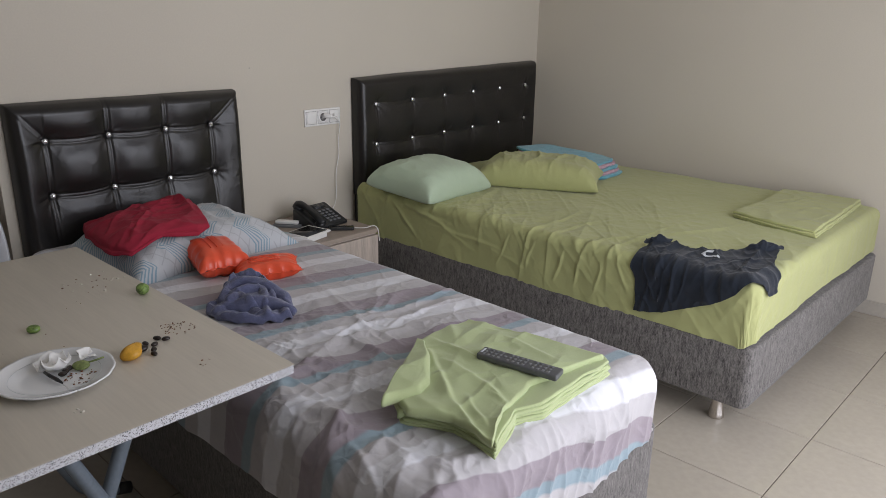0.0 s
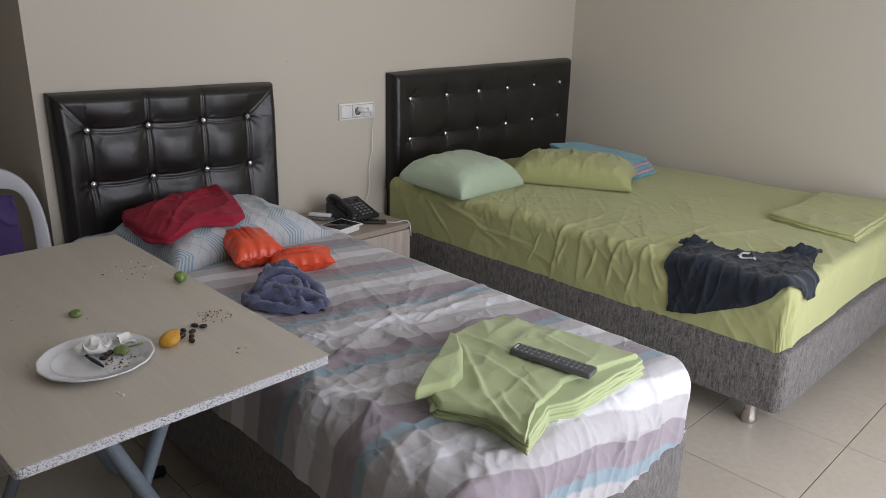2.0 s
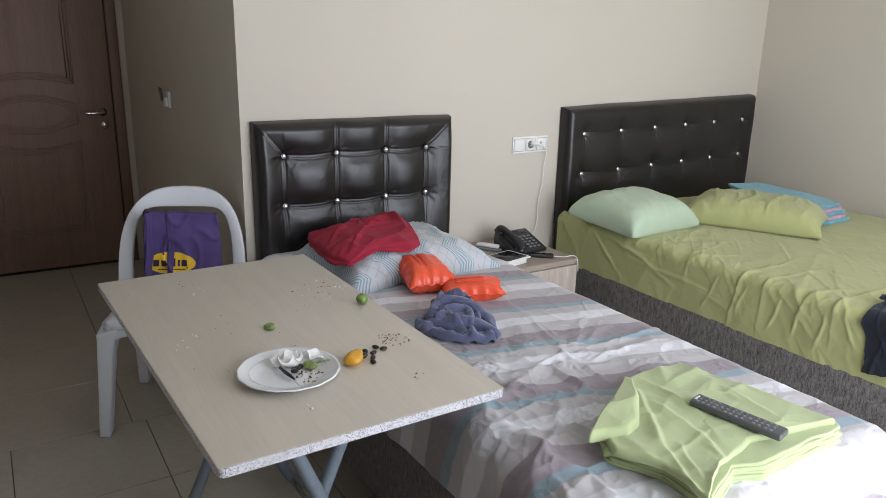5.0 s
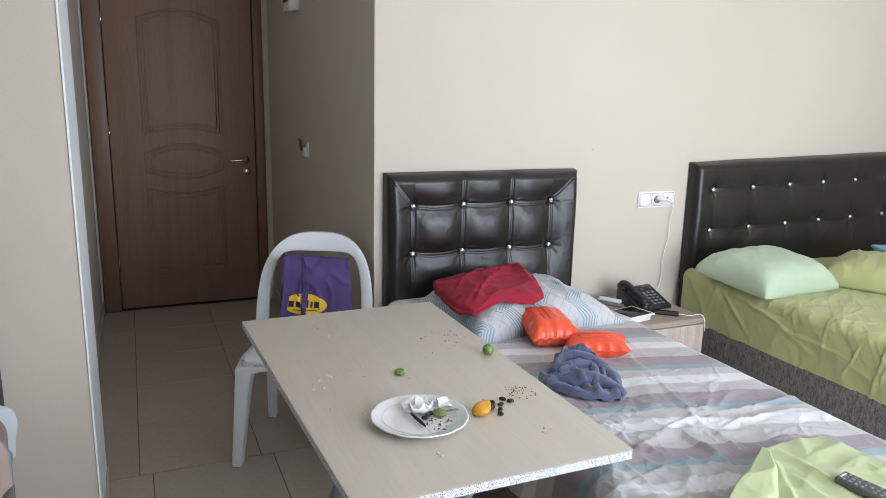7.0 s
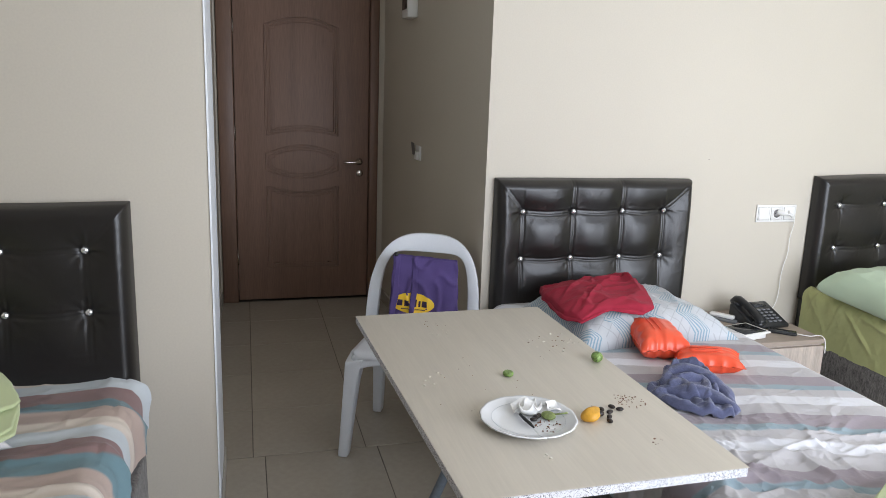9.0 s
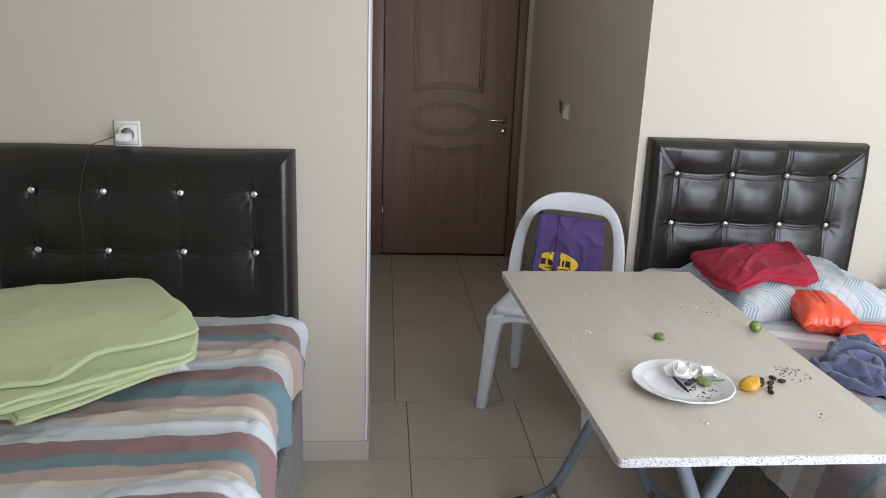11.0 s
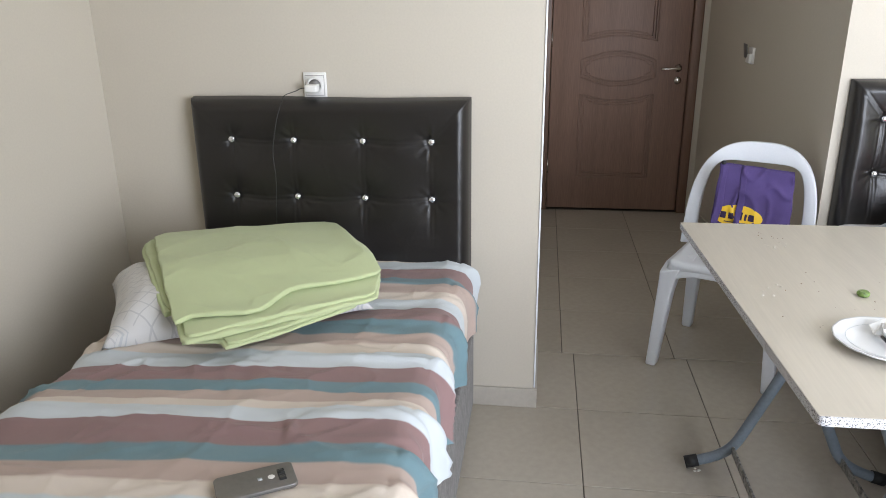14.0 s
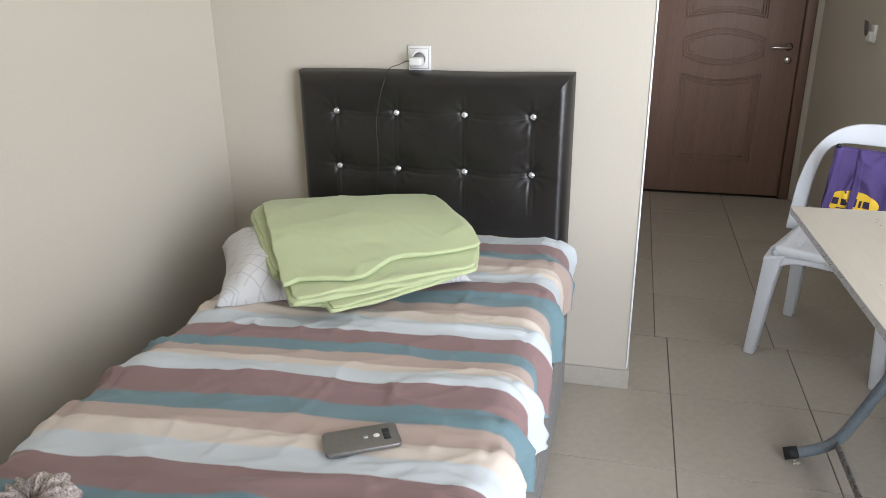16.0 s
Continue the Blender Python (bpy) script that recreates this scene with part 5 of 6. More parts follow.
cloth_stack("folded_blanket", (0.45, -0.4, 0.66), "folded light green blanket lying on a white pillow", "blanket", [
    (bo, 0.586, 0.007, 30.0, LB, 0.006),
    (nudged(bo, -0.008, 0.004, 0.985), 0.594, 0.007, 35.0, LB, 0.004),
    (lo, 0.603, 0.007, 31.0, LB, 0.005),
    (nudged(lo, -0.012, 0.0, 0.985), 0.611, 0.007, 36.0, LB, 0.004),
    (nudged(bl, -0.006, -0.004, 0.975), 0.619, 0.007, 32.0, LB, 0.004),
    (bl, 0.627, 0.009, 34.0, LT, 0.0035),
], M["lime_cotton"], smooth=1)


def smartphone(cx, cy, z, yaw, l, w, body_mat, label, camera_side):
    t = thing("mobile_phone", (cx, cy, z), label, "mobile phone")
    m = Matrix.Translation((cx, cy, z)) @ Euler((0, 0, radians(yaw))).to_matrix().to_4x4()
    b = box(-l / 2, l / 2, -w / 2, w / 2, 0, 0.0085)
    bmesh.ops.bevel(b, geom=[e for e in b.edges if abs(e.verts[0].co.z - e.verts[1].co.z) > 0.005], offset=0.010, segments=6, affect="EDGES", profile=0.5)
    bmesh.ops.bevel(b, geom=[e for e in b.edges if e.calc_face_angle(0) > 1.0], offset=0.0022, segments=3, affect="EDGES", profile=0.5)
    body = part("body", turned(b, m), body_mat, t)
    if camera_side:
        part("camera_window", turned(box(l / 2 - 0.030, l / 2 - 0.017, -0.017, 0.017, 0.0082, 0.0096, 0.001), m), M["screen"], body, "black camera window")
        for y in (-0.009, 0.009):
            part("lens", turned(lathe([(0.0052, 0), (0.0052, 0.0008), (0.003, 0.001)], (l / 2 - 0.0235, y, 0.0094), 16), m), M["black"], body)
        part("fingerprint_button", turned(lathe([(0.0062, 0), (0.0062, 0.0006), (0.005, 0.001)], (l / 2 - 0.042, 0, 0.0083), 20), m), M["white"], body, "silver round button")
        part("maker_mark", turned(box(l / 2 - 0.066, l / 2 - 0.058, -0.004, 0.004, 0.0084, 0.0088), m), M["print"], body, "small pale mark")
    else:
        part("screen", turned(box(-l / 2 + 0.004, l / 2 - 0.004, -w / 2 + 0.004, w / 2 - 0.004, 0.0083, 0.0089), m), M["screen"], body)
    return t


smartphone(1.260, -0.112, 0.562, 120, 0.140, 0.072, M["graphite"], "grey metal mobile phone lying face down on the bed", True)


def scrunchie(cx, cy, z):
    def fn(u, v):
        a, b = 2 * math.pi * u, 2 * math.pi * v
        r = 0.026 * (1 + 0.22 * math.sin(17 * a + 2 * math.sin(3 * b)) + 0.15 * math.sin(9 * a + b))
        R = 0.040
        return (cx + (R + r * math.cos(b)) * math.cos(a), cy + (R + r * math.cos(b)) * math.sin(a), z + 0.030 + 0.95 * r * math.sin(b)), (u, v)
    return sheet(fn, 160, 24)


single("scrunchie", scrunchie(1.578, -0.548, 0.555), M["scrunchie"], "patterned red and cream fabric hair scrunchie on the bed", "scrunchie")

# ---- things on the table ----
def plate(cx, cy):
    def fn(u, v):
        a, r = 2 * math.pi * u, v
        sc = 1 + (0.016 * abs(math.sin(7 * a)) - 0.008) * max(0, (r - 0.7) / 0.3)
        rr = 0.1125 * r * sc
        z = 0.004 + (0.0 if r < 0.58 else 0.017 * ((r - 0.58) / 0.42) ** 1.25)
        return (cx + rr * math.cos(a), cy + rr * math.sin(a), TZ + z), (u, v)
    t = thing("plate", (cx, cy, TZ), "white porcelain plate with scalloped rim and food scraps", "plate")
    part("dish", sheet(fn, 112, 26, thick=0.0032), M["porcelain"], t)
    part("foot_ring", lathe([(0.062, 0.0002), (0.066, 0.0002), (0.068, 0.0035), (0.06, 0.0035)], (cx, cy, TZ), 40), M["porcelain"], t)
    part("rim_line", tube([(cx + 0.0865 * math.cos(a), cy + 0.0865 * math.sin(a), TZ + 0.0135) for a in [2 * math.pi * k / 60 for k in range(61)]], 0.0005, 5, cap=False), M["print"], t, "fine grey decor line")


plate(0.820, 1.107)
PZ = TZ + 0.0055


def tissue(cx, cy, s, seed):
    def fn(u, v):
        x, y = (u - 0.5) * s, (v - 0.5) * s
        h = 0.72 * s * (0.35 * crease(x, y, 16, seed) + 0.5 * abs(nz(x, y, 22, seed + 1)) + 0.75 * (max(abs(u - 0.5), abs(v - 0.5)) * 2) ** 3 * abs(nz(x, y, 14, seed + 2) + 0.3))
        return (cx + x * (1 - 0.35 * h / s), cy + y * (1 - 0.35 * h / s), PZ + 0.001 + h), (u, v)
    return sheet(fn, 36, 36, thick=0.0006)


single("paper_tissue", tissue(0.782, 1.117, 0.066, 3.1), M["tissue"], "crumpled white paper tissue on the plate", "tissue")
single("paper_tissue", tissue(0.782, 1.184, 0.036, 7.7), M["tissue"], "small crumpled white tissue on the plate", "tissue")
single("knife", tube([(a - 0.018, b + 0.012, c) for a, b, c in [(0.822, 1.080, PZ + 0.012), (0.84, 1.084, PZ + 0.009), (0.862, 1.090, PZ + 0.006), (0.880, 1.093, PZ + 0.0045)]], [0.003, 0.0040, 0.0040, 0.002], 8), M["black"], "small black knife handle lying on the plate", "knife")


def lumps(cx, cy, z, r, n, seed, size, flat=0.6):
    rnd = random.Random(seed)
    bm = bmesh.new()
    for _ in range(n):
        a, d = rnd.uniform(0, 6.28), r * math.sqrt(rnd.random())
        b = bmesh.new()
        bmesh.ops.create_icosphere(b, subdivisions=1, radius=size * rnd.uniform(0.5, 1.3))
        for v in b.verts:
            v.co = Vector((v.co.x * rnd.uniform(0.7, 1.5), v.co.y * rnd.uniform(0.7, 1.4), v.co.z * flat))
        join(bm, b, Matrix.Translation((cx + d * math.cos(a), cy + d * math.sin(a), z + size * flat * 0.5)) @ Euler((0, 0, a * 3)).to_matrix().to_4x4())
    return bm


def fruit(bm_r, m, squash, seed, rough=0.08):
    b = bmesh.new()
    bmesh.ops.create_icosphere(b, subdivisions=4, radius=bm_r)
    for v in b.verts:
        k = 1 + rough * nz(v.co.x * 40 + seed, v.co.y * 40, 1.0, v.co.z * 40)
        v.co = Vector((v.co.x * squash[0], v.co.y * squash[1], v.co.z * squash[2])) * k
    return turned(b, m)


peel = thing("vegetable_scraps", (0.817, 1.164, PZ), "crushed green pepper peel with stem on the plate", "food scraps")
part("peel", fruit(0.0135, Matrix.Translation((0.816, 1.164, PZ + 0.008)), (1.3, 1.2, 0.55), 4, 0.5), M["leafgreen"], peel)
part("stem", tube([(0.816, 1.172, PZ + 0.010), (0.814, 1.192, PZ + 0.009), (0.820, 1.206, PZ + 0.013)], 0.002, 6), M["leafgreen"], peel)
tagged(single("crumbs", lumps(0.854, 1.147, PZ, 0.034, 36, 5, 0.0022), M["crumb"], "brown food crumbs on the plate", "crumbs"), kind="stuff")
for k, (x, y) in enumerate(((0.811, 1.130), (0.822, 1.120), (0.805, 1.140))):
    single("seed", fruit(0.0062, Matrix.Translation((x, y, PZ + 0.005)) @ Euler((0, 0, 1.3 * k)).to_matrix().to_4x4(), (1.4, 1, 0.8), k), M["seed"], "dark oval fruit seed", "seed", "loose seeds")

mango = thing("fruit_piece", (0.833, 1.268, TZ), "bitten yellow fruit piece on the table", "fruit")
part("flesh", fruit(0.0185, Matrix.Translation((0.830, 1.266, TZ + 0.0145)) @ Euler((0, 0, 0.5)).to_matrix().to_4x4(), (1.05, 1.4, 0.80), 9, 0.5), M["mango"], mango)
part("stone", fruit(0.010, Matrix.Translation((0.816, 1.291, TZ + 0.008)), (1.0, 1.2, 0.7), 2, 0.2), M["seed"], mango)
for k, (x, y) in enumerate((u - 0.016, w + 0.008) for u, w in ((0.805, 1.303), (0.822, 1.317), (0.795, 1.336), (0.847, 1.303), (0.812, 1.349), (0.868, 1.293))):
    single("seed", fruit(0.0062, Matrix.Translation((x, y, TZ + 0.0048)) @ Euler((0, 0, 1.9 * k)).to_matrix().to_4x4(), (1.55, 1.0, 0.78), k + 5), M["seed"], "dark oval fruit seed", "seed", "loose seeds")
single("small_fruit", fruit(0.0165, Matrix.Translation((0.480, 1.452, TZ + 0.0155)), (1.0, 1.05, 0.95), 21, 0.12), M["lime"], "small shiny green fruit on the table", "fruit")
single("pepper_slice", lathe([(0.011, 0.0003), (0.0145, 0.004), (0.0148, 0.010), (0.011, 0.014), (0.006, 0.0125)], (0.535, 1.160, TZ), 20), M["lime"], "dark green cut vegetable end on the table", "vegetable")
for nm, x, y, r, n, sd, sz, mt in (("crumbs", 0.752, 1.412, 0.040, 46, 1, 0.0018, "crumb"), ("crumbs", 0.73, 1.385, 0.028, 14, 12, 0.0016, "crumb"), ("crumbs", 0.297, 1.373, 0.075, 14, 2, 0.0022, "crumb"),
                                  ("crumbs", 0.31, 1.40, 0.10, 16, 3, 0.0030, "crumb_pale"), ("crumbs", 0.505, 0.93, 0.055, 8, 4, 0.0034, "crumb_pale"),
                                  ("crumbs", 0.144, 1.078, 0.05, 8, 6, 0.0026, "crumb_pale"), ("crumbs", 0.08, 1.06, 0.045, 8, 8, 0.0017, "crumb"),
                                  ("crumbs", 0.98, 1.09, 0.012, 4, 9, 0.0032, "crumb_pale"), ("crumbs", 0.60, 1.15, 0.40, 26, 10, 0.0013, "crumb"), ("crumbs", 0.96, 1.36, 0.018, 7, 11, 0.0018, "crumb")):
    o = single(nm, lumps(x, y, TZ, min(r, 0.26), n, sd, sz), M[mt], "scattered crumbs on the table top", "crumbs")
    tagged(o, kind="stuff")

# ---- bag on the chair ----
def shopping_bag():
    t = thing("shopping_bag", (-0.62, 1.2, 0.43), "purple non-woven shopping bag with yellow oval print on the chair", "bag")
    P0, P1 = Vector((-0.655, 1.078)), Vector((-0.579, 1.332))
    out = Vector(((P1 - P0).y, -(P1 - P0).x)).normalized()

    def fn(u, v):
        p = P0.lerp(P1, u * 1.0)
        z = 0.425 + (0.335 - 0.02 * u) * v
        d = 0.016 * nz(u * 3, v * 3, 1.0, 6) + 0.012 * crease(u, v, 3.0, 8) + 0.02 * math.sin(math.pi * u) * (1 - v)
        q = p + out * (0.035 + d) + (P1 - P0).normalized() * (-0.016 * (1 - v) * (1 - 2 * u) + 0.01 * nz(v, u, 4, 3))
        return (q.x, q.y, z), (u, v)

    def back(u, v):
        p, c = fn(u, v)
        return (p[0] - out.x * (0.03 + 0.03 * (1 - v)), p[1] - out.y * (0.03 + 0.03 * (1 - v)), p[2]), c

    part("front_panel", sheet(fn, 46, 46, thick=0.0015), M["purple"], t)
    part("back_panel", sheet(back, 30, 30, thick=0.0015), M["purple"], t)
    part("bottom", sheet(lambda u, v: (tuple(Vector(fn(u, 0.0)[0]).lerp(Vector(back(u, 0.0)[0]), v)), (u, v)), 20, 4, thick=0.0015), M["purple"], t)
    for u in (0.0, 1.0):
        part("side_panel", sheet(lambda a, b: (tuple(Vector(fn(u, a)[0]).lerp(Vector(back(u, a)[0]), b)), (a, b)), 20, 4, thick=0.0015), M["purple"], t)

    def on(u, v, lift=0.003):
        p, _ = fn(u, v)
        return (p[0] + out.x * lift, p[1] + out.y * lift, p[2])

    logo = part("logo_oval", sheet(lambda a, b: (on(0.33 + 0.31 * b * math.cos(6.2832 * a), 0.40 + 0.14 * b * math.sin(6.2832 * a)), (a, b)), 48, 8), M["yellow"], t, "yellow oval print")
    for u0, u1, v0, v1 in ((0.10, 0.17, 0.36, 0.44), (0.20, 0.27, 0.36, 0.44), (0.36, 0.40, 0.36, 0.46), (0.43, 0.46, 0.36, 0.44), (0.48, 0.55, 0.36, 0.44), (0.16, 0.52, 0.315, 0.327)):
        part("print_bar", sheet(lambda a, b: (on(u0 + (u1 - u0) * a, v0 + (v1 - v0) * b, 0.0045), (a, b)), 8, 8), M["dark_print"], logo, "dark plain print bar")
    for u0 in (0.02, 0.30):
        part("strap", sheet(lambda a, b: (on(u0 + 0.085 * a + 0.03 * math.sin(3 * b) - 0.06 * (1 - b), 0.02 + 0.98 * b, 0.007 + 0.006 * math.sin(5 * b)), (a, b)), 6, 30, thick=0.0015), M["purple"], t)
    part("snap", lathe([(0.009, 0), (0.009, 0.01), (0.005, 0.013)], on(0.04, 1.0, 0.0), 12), M["black"], t, "black snap clip")


shopping_bag()

# ---- sockets, switches and cables ----
def wall_plate(name, x, y, z, units, label, facing="x"):
    """A row of switch or socket units. units: 'switch', 'socket', 'data'"""
    n, s = len(units), 0.071
    t = thing(name, (x, y, z), label, "socket" if "socket" in units else "switch")
    w = s * n + 0.004
    fr = part("frame", box(x, x + 0.009, y - w / 2, y + w / 2, z - 0.041, z + 0.041, 0.003, 2), M["white"], t)
    for k, u in enumerate(units):
        c = y - (n - 1) * s / 2 + k * s
        # grey square paints the shadow line round the cover
        part("joint", box(x + 0.0086, x + 0.0093, c - 0.0315, c + 0.0315, z - 0.0315, z + 0.0315), M["socket_shade"], t, "joint with its shadow painted grey")
        part("cover", box(x + 0.0090, x + 0.0108, c - 0.0300, c + 0.0300, z - 0.0300, z + 0.0300, 0.0008, 1), M["white"], t)
        if u == "switch":
            part("rocker", box(x + 0.0100, x + 0.0145, c - 0.027, c + 0.027, z - 0.028, z + 0.028, 0.0015), M["white"], t)
        elif u == "socket":
            b = lathe([(0.028, 0), (0.028, 0.003), (0.0205, 0.0035), (0.0200, 0.0012), (0.001, 0.001)], (0, 0, 0), 28)
            for v in b.verts:
                v.co = Vector((x + 0.0106 + v.co.z, c + v.co.x, z + v.co.y))
            part("socket_ring", b, M["white"], t)
            # grey disc paints the shade inside the socket
            d = lathe([(0.0196, 0), (0.001, 0.0002)], (0, 0, 0), 28)
            for v in d.verts:
                v.co = Vector((x + 0.0120 + v.co.z, c + v.co.x, z + v.co.y))
            part("recess", d, M["socket_shade"], t, "socket recess with its shade painted grey")
            for dy in (-0.0095, 0.0095):
                part("pin_hole", box(x + 0.0123, x + 0.0128, c + dy - 0.0025, c + dy + 0.0025, z - 0.0025, z + 0.0025), M["black"], t)
        else:
            part("insert", box(x + 0.0104, x + 0.0118, c - 0.024, c + 0.024, z - 0.024, z + 0.024, 0.001), M["white"], t)
            part("jack", box(x + 0.0115, x + 0.0123, c - 0.008, c + 0.008, z - 0.008, z + 0.006), M["black"], t)
    return t


wall_plate("socket_panel", X_M, 2.894, 0.920, ["switch", "socket", "data"], "white three-gang switch, socket and phone outlet")
plug = thing("power_plug", (X_M + 0.012, 2.900, 0.927), "small white plug in the wall socket", "plug")
part("plug_body", tube([(X_M + 0.0112, 2.902, 0.927), (X_M + 0.026, 2.908, 0.926), (X_M + 0.040, 2.927, 0.922)], [0.013, 0.0125, 0.009], 14, smooth_steps=1), M["white"], plug)
part("cable_sleeve", tube([(X_M + 0.039, 2.926, 0.922), (X_M + 0.040, 2.947, 0.918), (X_M + 0.030, 2.964, 0.905)], 0.0045, 8, smooth_steps=1), M["white"], plug)
plug = thing("telephone_lead", (X_M + 0.02, 2.962, 0.93), "thin white lead plugged into the phone outlet", "cable")
part("plug", box(X_M + 0.013, X_M + 0.026, 2.952, 2.968, 0.918, 0.934, 0.003), M["white"], plug)
part("lead", tube([(X_M + 0.024, 2.960, 0.925), (X_M + 0.034, 2.977, 0.905), (X_M + 0.020, 2.990, 0.86), (X_M + 0.014, 2.980, 0.80), (X_M + 0.016, 2.984, 0.73), (X_M + 0.012, 2.967, 0.66), (X_M + 0.016, 2.957, 0.60), (X_M + 0.012, 2.964, 0.54), (X_M + 0.02, 2.947, 0.47), (X_M + 0.012, 2.912, 0.43)], 0.0019, 6, smooth_steps=2), M["white"], plug)

ls = wall_plate("wall_socket", X_L, -0.348, 1.120, ["socket"], "white wall socket above the headboard with charger")
chg = thing("phone_charger", (X_L + 0.03, -0.348, 1.116), "white phone charger with black lead plugged in", "charger")
part("body", box(X_L + 0.0135, X_L + 0.052, -0.371, -0.331, 1.102, 1.126, 0.005, 3), M["white"], chg)
part("lead", tube([(X_L + 0.035, -0.370, 1.114), (X_L + 0.036, -0.385, 1.115), (X_L + 0.040, -0.402, 1.105), (X_L + 0.048, -0.425, 1.099), (X_L + 0.060, -0.436, 1.093), (X_L + 0.074, -0.440, 1.075), (X_L + 0.093, -0.452, 1.03), (X_L + 0.098, -0.462, 0.98), (X_L + 0.098, -0.475, 0.92), (X_L + 0.098, -0.468, 0.84), (X_L + 0.094, -0.478, 0.73), (X_L + 0.10, -0.485, 0.60)], 0.0013, 6, smooth_steps=2), M["black"], chg)


def hall_y(x):
    return Y_C + (Y_D - Y_C) * (X_M - x) / (X_M - X_D)


hs = thing("card_switch", (-1.66, hall_y(-1.66), 1.09), "white hotel key card switch with a card on the corridor wall", "switch")
yy = hall_y(-1.66)
part("frame", box(-1.70, -1.62, yy - 0.011, yy + 0.002, 1.05, 1.13, 0.003), M["white"], hs)
part("card_slot", box(-1.693, -1.627, yy - 0.024, yy - 0.010, 1.055, 1.10, 0.003), M["white"], hs)
part("card", turned(box(-0.018, 0.018, -0.0012, 0.0012, -0.03, 0.045, 0.0005), Matrix.Translation((-1.68, yy - 0.030, 1.105)) @ Euler((0.25, 0.2, 0.3)).to_matrix().to_4x4()), M["graphite"], hs, "dark key card")
yb = hall_y(-1.85)
bx = thing("fuse_box", (-1.85, yb, 1.88), "small white wall box with dark window in the corridor", "wall box")
part("casing", box(-1.915, -1.765, yb - 0.055, yb + 0.004, 1.815, 2.02, 0.006), M["white"], bx)
part("window", box(-1.900, -1.780, yb - 0.058, yb - 0.054, 1.860, 2.0, 0.002), M["screen"], bx)
sw = thing("light_switch", (-1.05, 0.302, 1.13), "white light switch on the corridor wall", "switch")
part("frame", box(-1.09, -1.01, 0.300, 0.312, 1.09, 1.17, 0.003), M["white"], sw)
part("rocker", box(-1.077, -1.023, 0.3115, 0.317, 1.103, 1.157, 0.002), M["white"], sw)


# ---- things on the bedside cabinet ----
def desk_telephone():
    t = thing("telephone", (-0.385, 2.685, NZ), "black corded desk telephone with keypad on the cabinet", "telephone")
    m = Matrix.Translation((-0.385, 2.690, NZ)) @ Euler((0, 0, radians(4))).to_matrix().to_4x4()
    b = bmesh.new()
    prof = [(-0.085, 0.0), (0.085, 0.0), (0.088, 0.016), (-0.070, 0.078), (-0.085, 0.072)]
    a = [b.verts.new((x, -0.085, z)) for x, z in prof]
    c = [b.verts.new((x, 0.105, z)) for x, z in prof]
    b.faces.new(a), b.faces.new(c[::-1])
    for i in range(5):
        b.faces.new((a[i], a[(i + 1) % 5], c[(i + 1) % 5], c[i]))
    bmesh.ops.recalc_face_normals(b, faces=b.faces[:])
    bmesh.ops.bevel(b, geom=b.edges[:], offset=0.006, segments=2, affect="EDGES", profile=0.5)
    part("body", turned(b, m), M["black"], t)
    slope = lambda x: 0.016 + (0.088 - x) / 0.158 * 0.062
    for i in range(5):
        for j in range(3):
            x, y = 0.062 - i * 0.019, 0.018 + j * 0.026
            part("key", turned(box(x - 0.0065, x + 0.0065, y - 0.008, y + 0.008, slope(x) - 0.002, slope(x) + 0.004, 0.0012, 1), m), M["remote_key"], t, "grey dial key")
    part("display", turned(turned(box(-0.016, 0.016, -0.032, 0.032, -0.001, 0.002), Matrix.Translation((-0.050, 0.045, slope(-0.050))) @ Euler((0, 0.375, 0)).to_matrix().to_4x4()), m), M["screen"], t)
    hs_pts = [(-0.088, -0.055, 0.076), (-0.07, -0.055, 0.096), (-0.03, -0.055, 0.092), (0.03, -0.055, 0.068), (0.07, -0.055, 0.050), (0.090, -0.055, 0.028)]
    hd = part("handset", turned(tube(hs_pts, [0.022, 0.021, 0.015, 0.015, 0.021, 0.022], 14, smooth_steps=1), m), M["black"], t)
    part("earpiece", turned(lathe([(0.024, 0), (0.026, 0.012), (0.02, 0.024)], (-0.074, -0.055, 0.066), 18), m), M["black"], hd)
    part("mouthpiece", turned(lathe([(0.024, 0), (0.026, 0.012), (0.02, 0.022)], (0.074, -0.055, 0.016), 18), m), M["black"], hd)


desk_telephone()
smartphone(-0.245, 2.715, NZ + 0.001, 50, 0.115, 0.056, M["black"], "black mobile phone charging on the cabinet", False)
cable = thing("charging_cable", (-0.18, 2.78, NZ), "white charging cable running to the phone", "cable")
part("lead", tube([(-0.208, 2.760, NZ + 0.005), (-0.19, 2.778, NZ + 0.004), (-0.172, 2.80, NZ + 0.004), (-0.165, 2.825, NZ + 0.010), (-0.150, 2.838, NZ + 0.012), (-0.134, 2.842, NZ - 0.004), (-0.131, 2.845, NZ - 0.06)], 0.0022, 7, smooth_steps=2), M["white"], cable)
nb = thing("tablet", (-0.235, 2.515, NZ), "white framed tablet resting on a small white box", "tablet")
mt_ = Matrix.Translation((-0.235, 2.520, NZ + 0.001)) @ Euler((0, 0, radians(12))).to_matrix().to_4x4()
part("box", turned(box(-0.055, 0.055, -0.06, 0.06, 0, 0.022, 0.002), mt_), M["white"], nb, "white cardboard box")
part("body", turned(box(-0.066, 0.066, -0.082, 0.075, 0.0225, 0.031, 0.003), mt_), M["white"], nb)
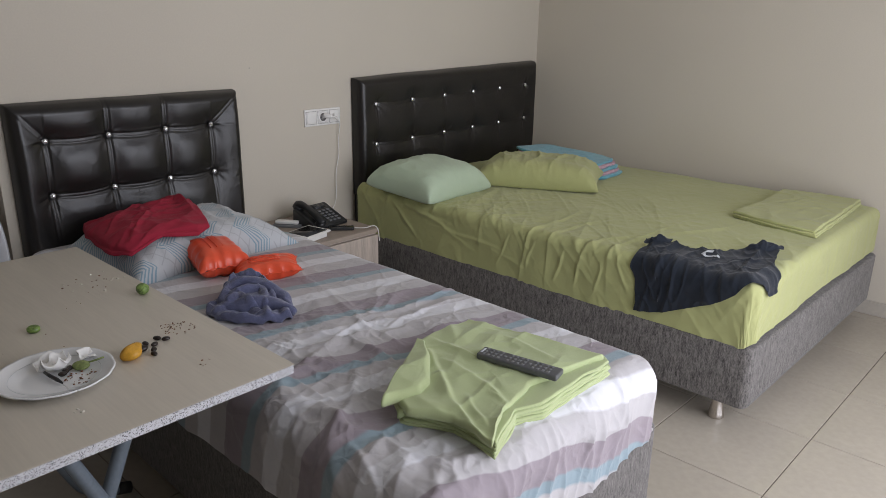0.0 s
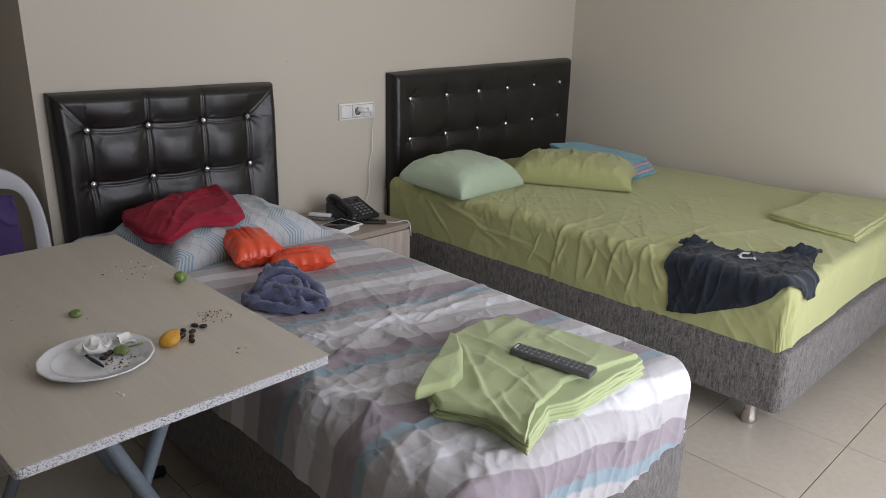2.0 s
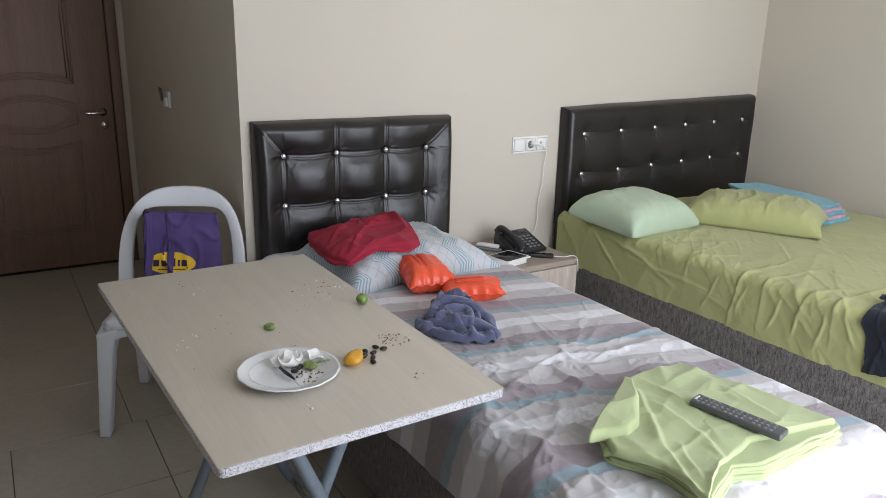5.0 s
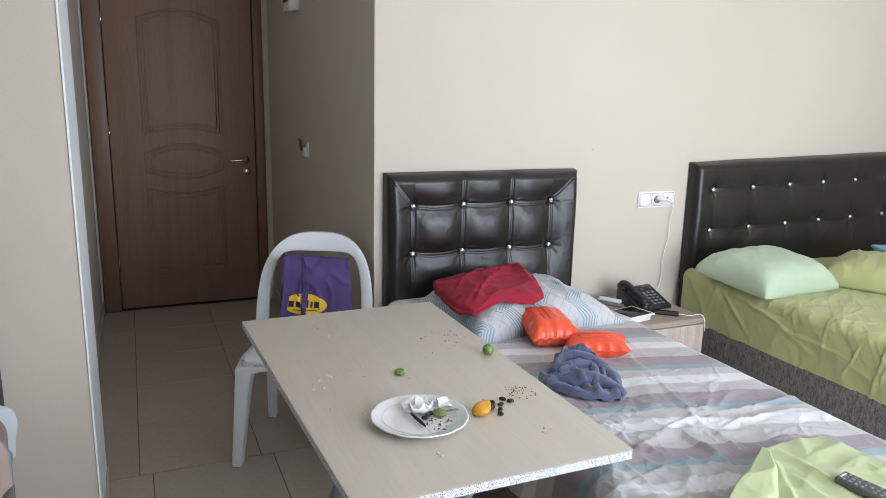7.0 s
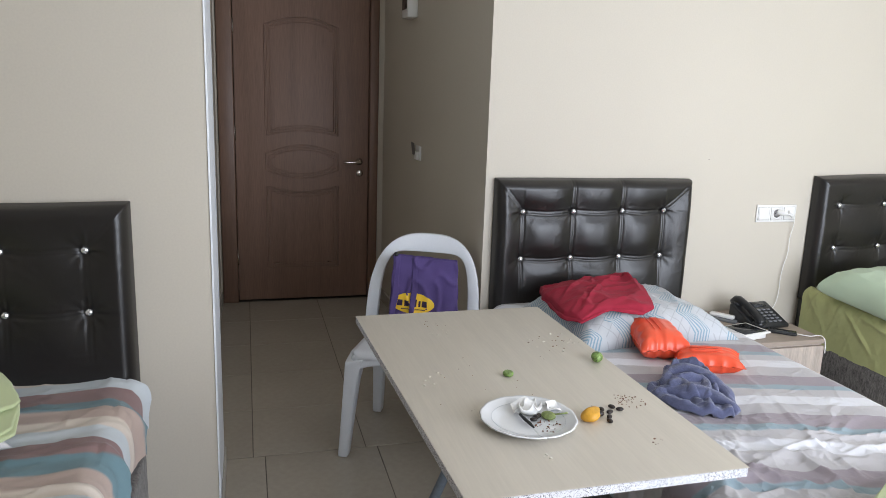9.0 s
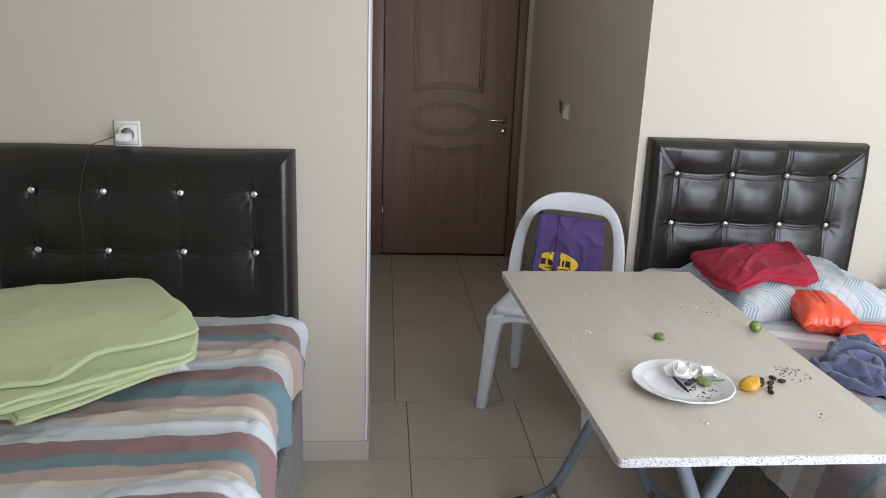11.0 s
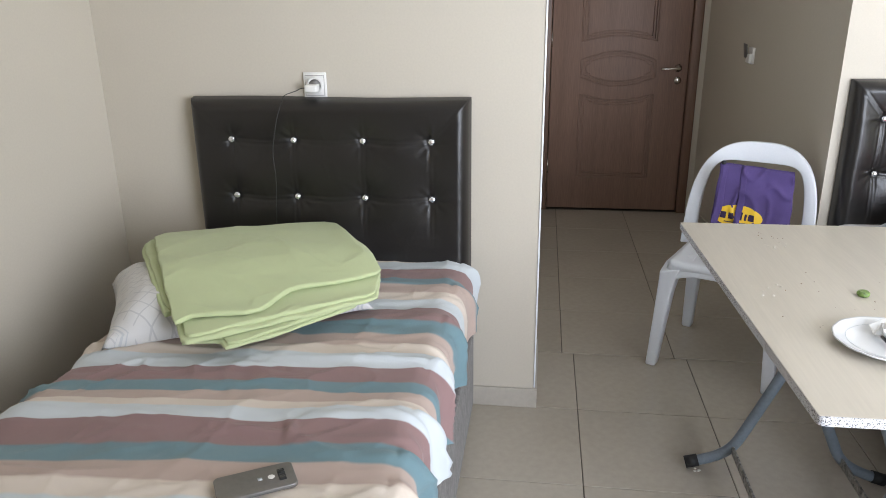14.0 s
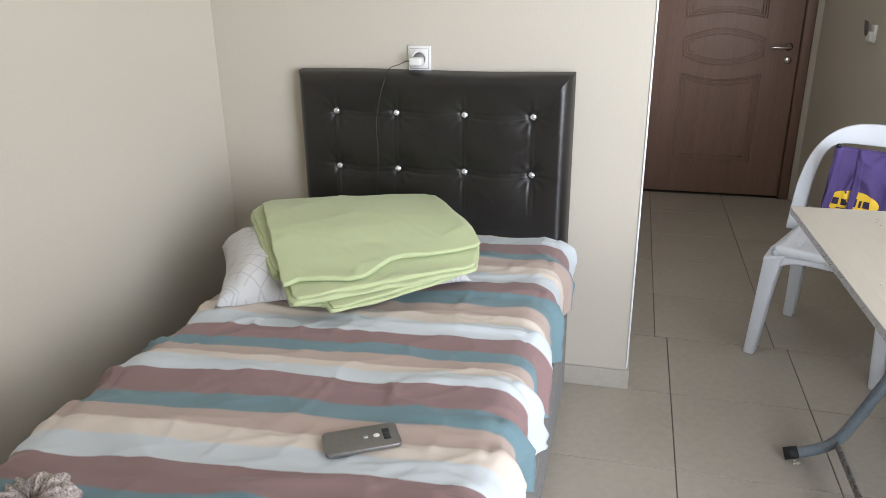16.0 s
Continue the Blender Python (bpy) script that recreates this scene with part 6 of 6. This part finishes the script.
part("screen", turned(box(-0.056, 0.056, -0.070, 0.062, 0.0308, 0.0318), mt_), M["screen"], nb)
wh = thing("power_bank", (-0.46, 2.565, NZ), "small white power bank on dark papers", "power bank")
mw = Matrix.Translation((-0.46, 2.565, NZ + 0.001)) @ Euler((0, 0, radians(35))).to_matrix().to_4x4()
part("papers", turned(box(-0.06, 0.07, -0.035, 0.035, 0, 0.010, 0.001), mw), M["remote_key"], wh, "dark stacked papers")
part("body", turned(box(-0.055, 0.055, -0.017, 0.017, 0.011, 0.026, 0.005, 3), mw), M["white"], wh)

# small scuff on the plaster and a crumb on the floor
single("plaster_chip", lumps(X_M + 0.001, 2.503, 1.168, 0.006, 3, 4, 0.0028), M["grout"], "small dark chip in the plaster", "wall mark")
single("floor_crumb", lumps(0.31, 0.875, 0.0, 0.012, 5, 14, 0.005), M["crumb_pale"], "pale bread crumb on the floor tiles", "crumb")

# ---- floor tiles ----
PX, PY, OX, OY, GAP = 0.4325, 0.447, 0.0, 0.530, 0.0032


def tiles(x0, x1, y0, y1, ox, oy, meshes={}):
    i0, i1 = math.floor((x0 - ox) / PX), math.ceil((x1 - ox) / PX)
    j0, j1 = math.floor((y0 - oy) / PY), math.ceil((y1 - oy) / PY)
    for i in range(i0, i1):
        for j in range(j0, j1):
            a, b = max(x0, ox + i * PX) + GAP / 2, min(x1, ox + (i + 1) * PX) - GAP / 2
            c, d = max(y0, oy + j * PY) + GAP / 2, min(y1, oy + (j + 1) * PY) - GAP / 2
            if b - a < 0.01 or d - c < 0.01:
                continue
            key = (round(b - a, 3), round(d - c, 3))
            if key not in meshes:
                w, h = key[0] / 2, key[1] / 2
                bm = box(-w, w, -h, h, -0.006, 0.0, 0.0012, 1)
                me = bpy.data.meshes.new("tile")
                bm.to_mesh(me)
                bm.free()
                me.materials.append(M["tile"])
                meshes[key] = me
            t = new("tile", meshes[key])
            t.parent = floor
            t.location = ((a + b) / 2, (c + d) / 2, 0)


tiles(-0.435, WIN_X, Y_W, Y_E, OX, OY)
tiles(X_D, -0.435, 0.302, Y_C, -0.435, 0.484)
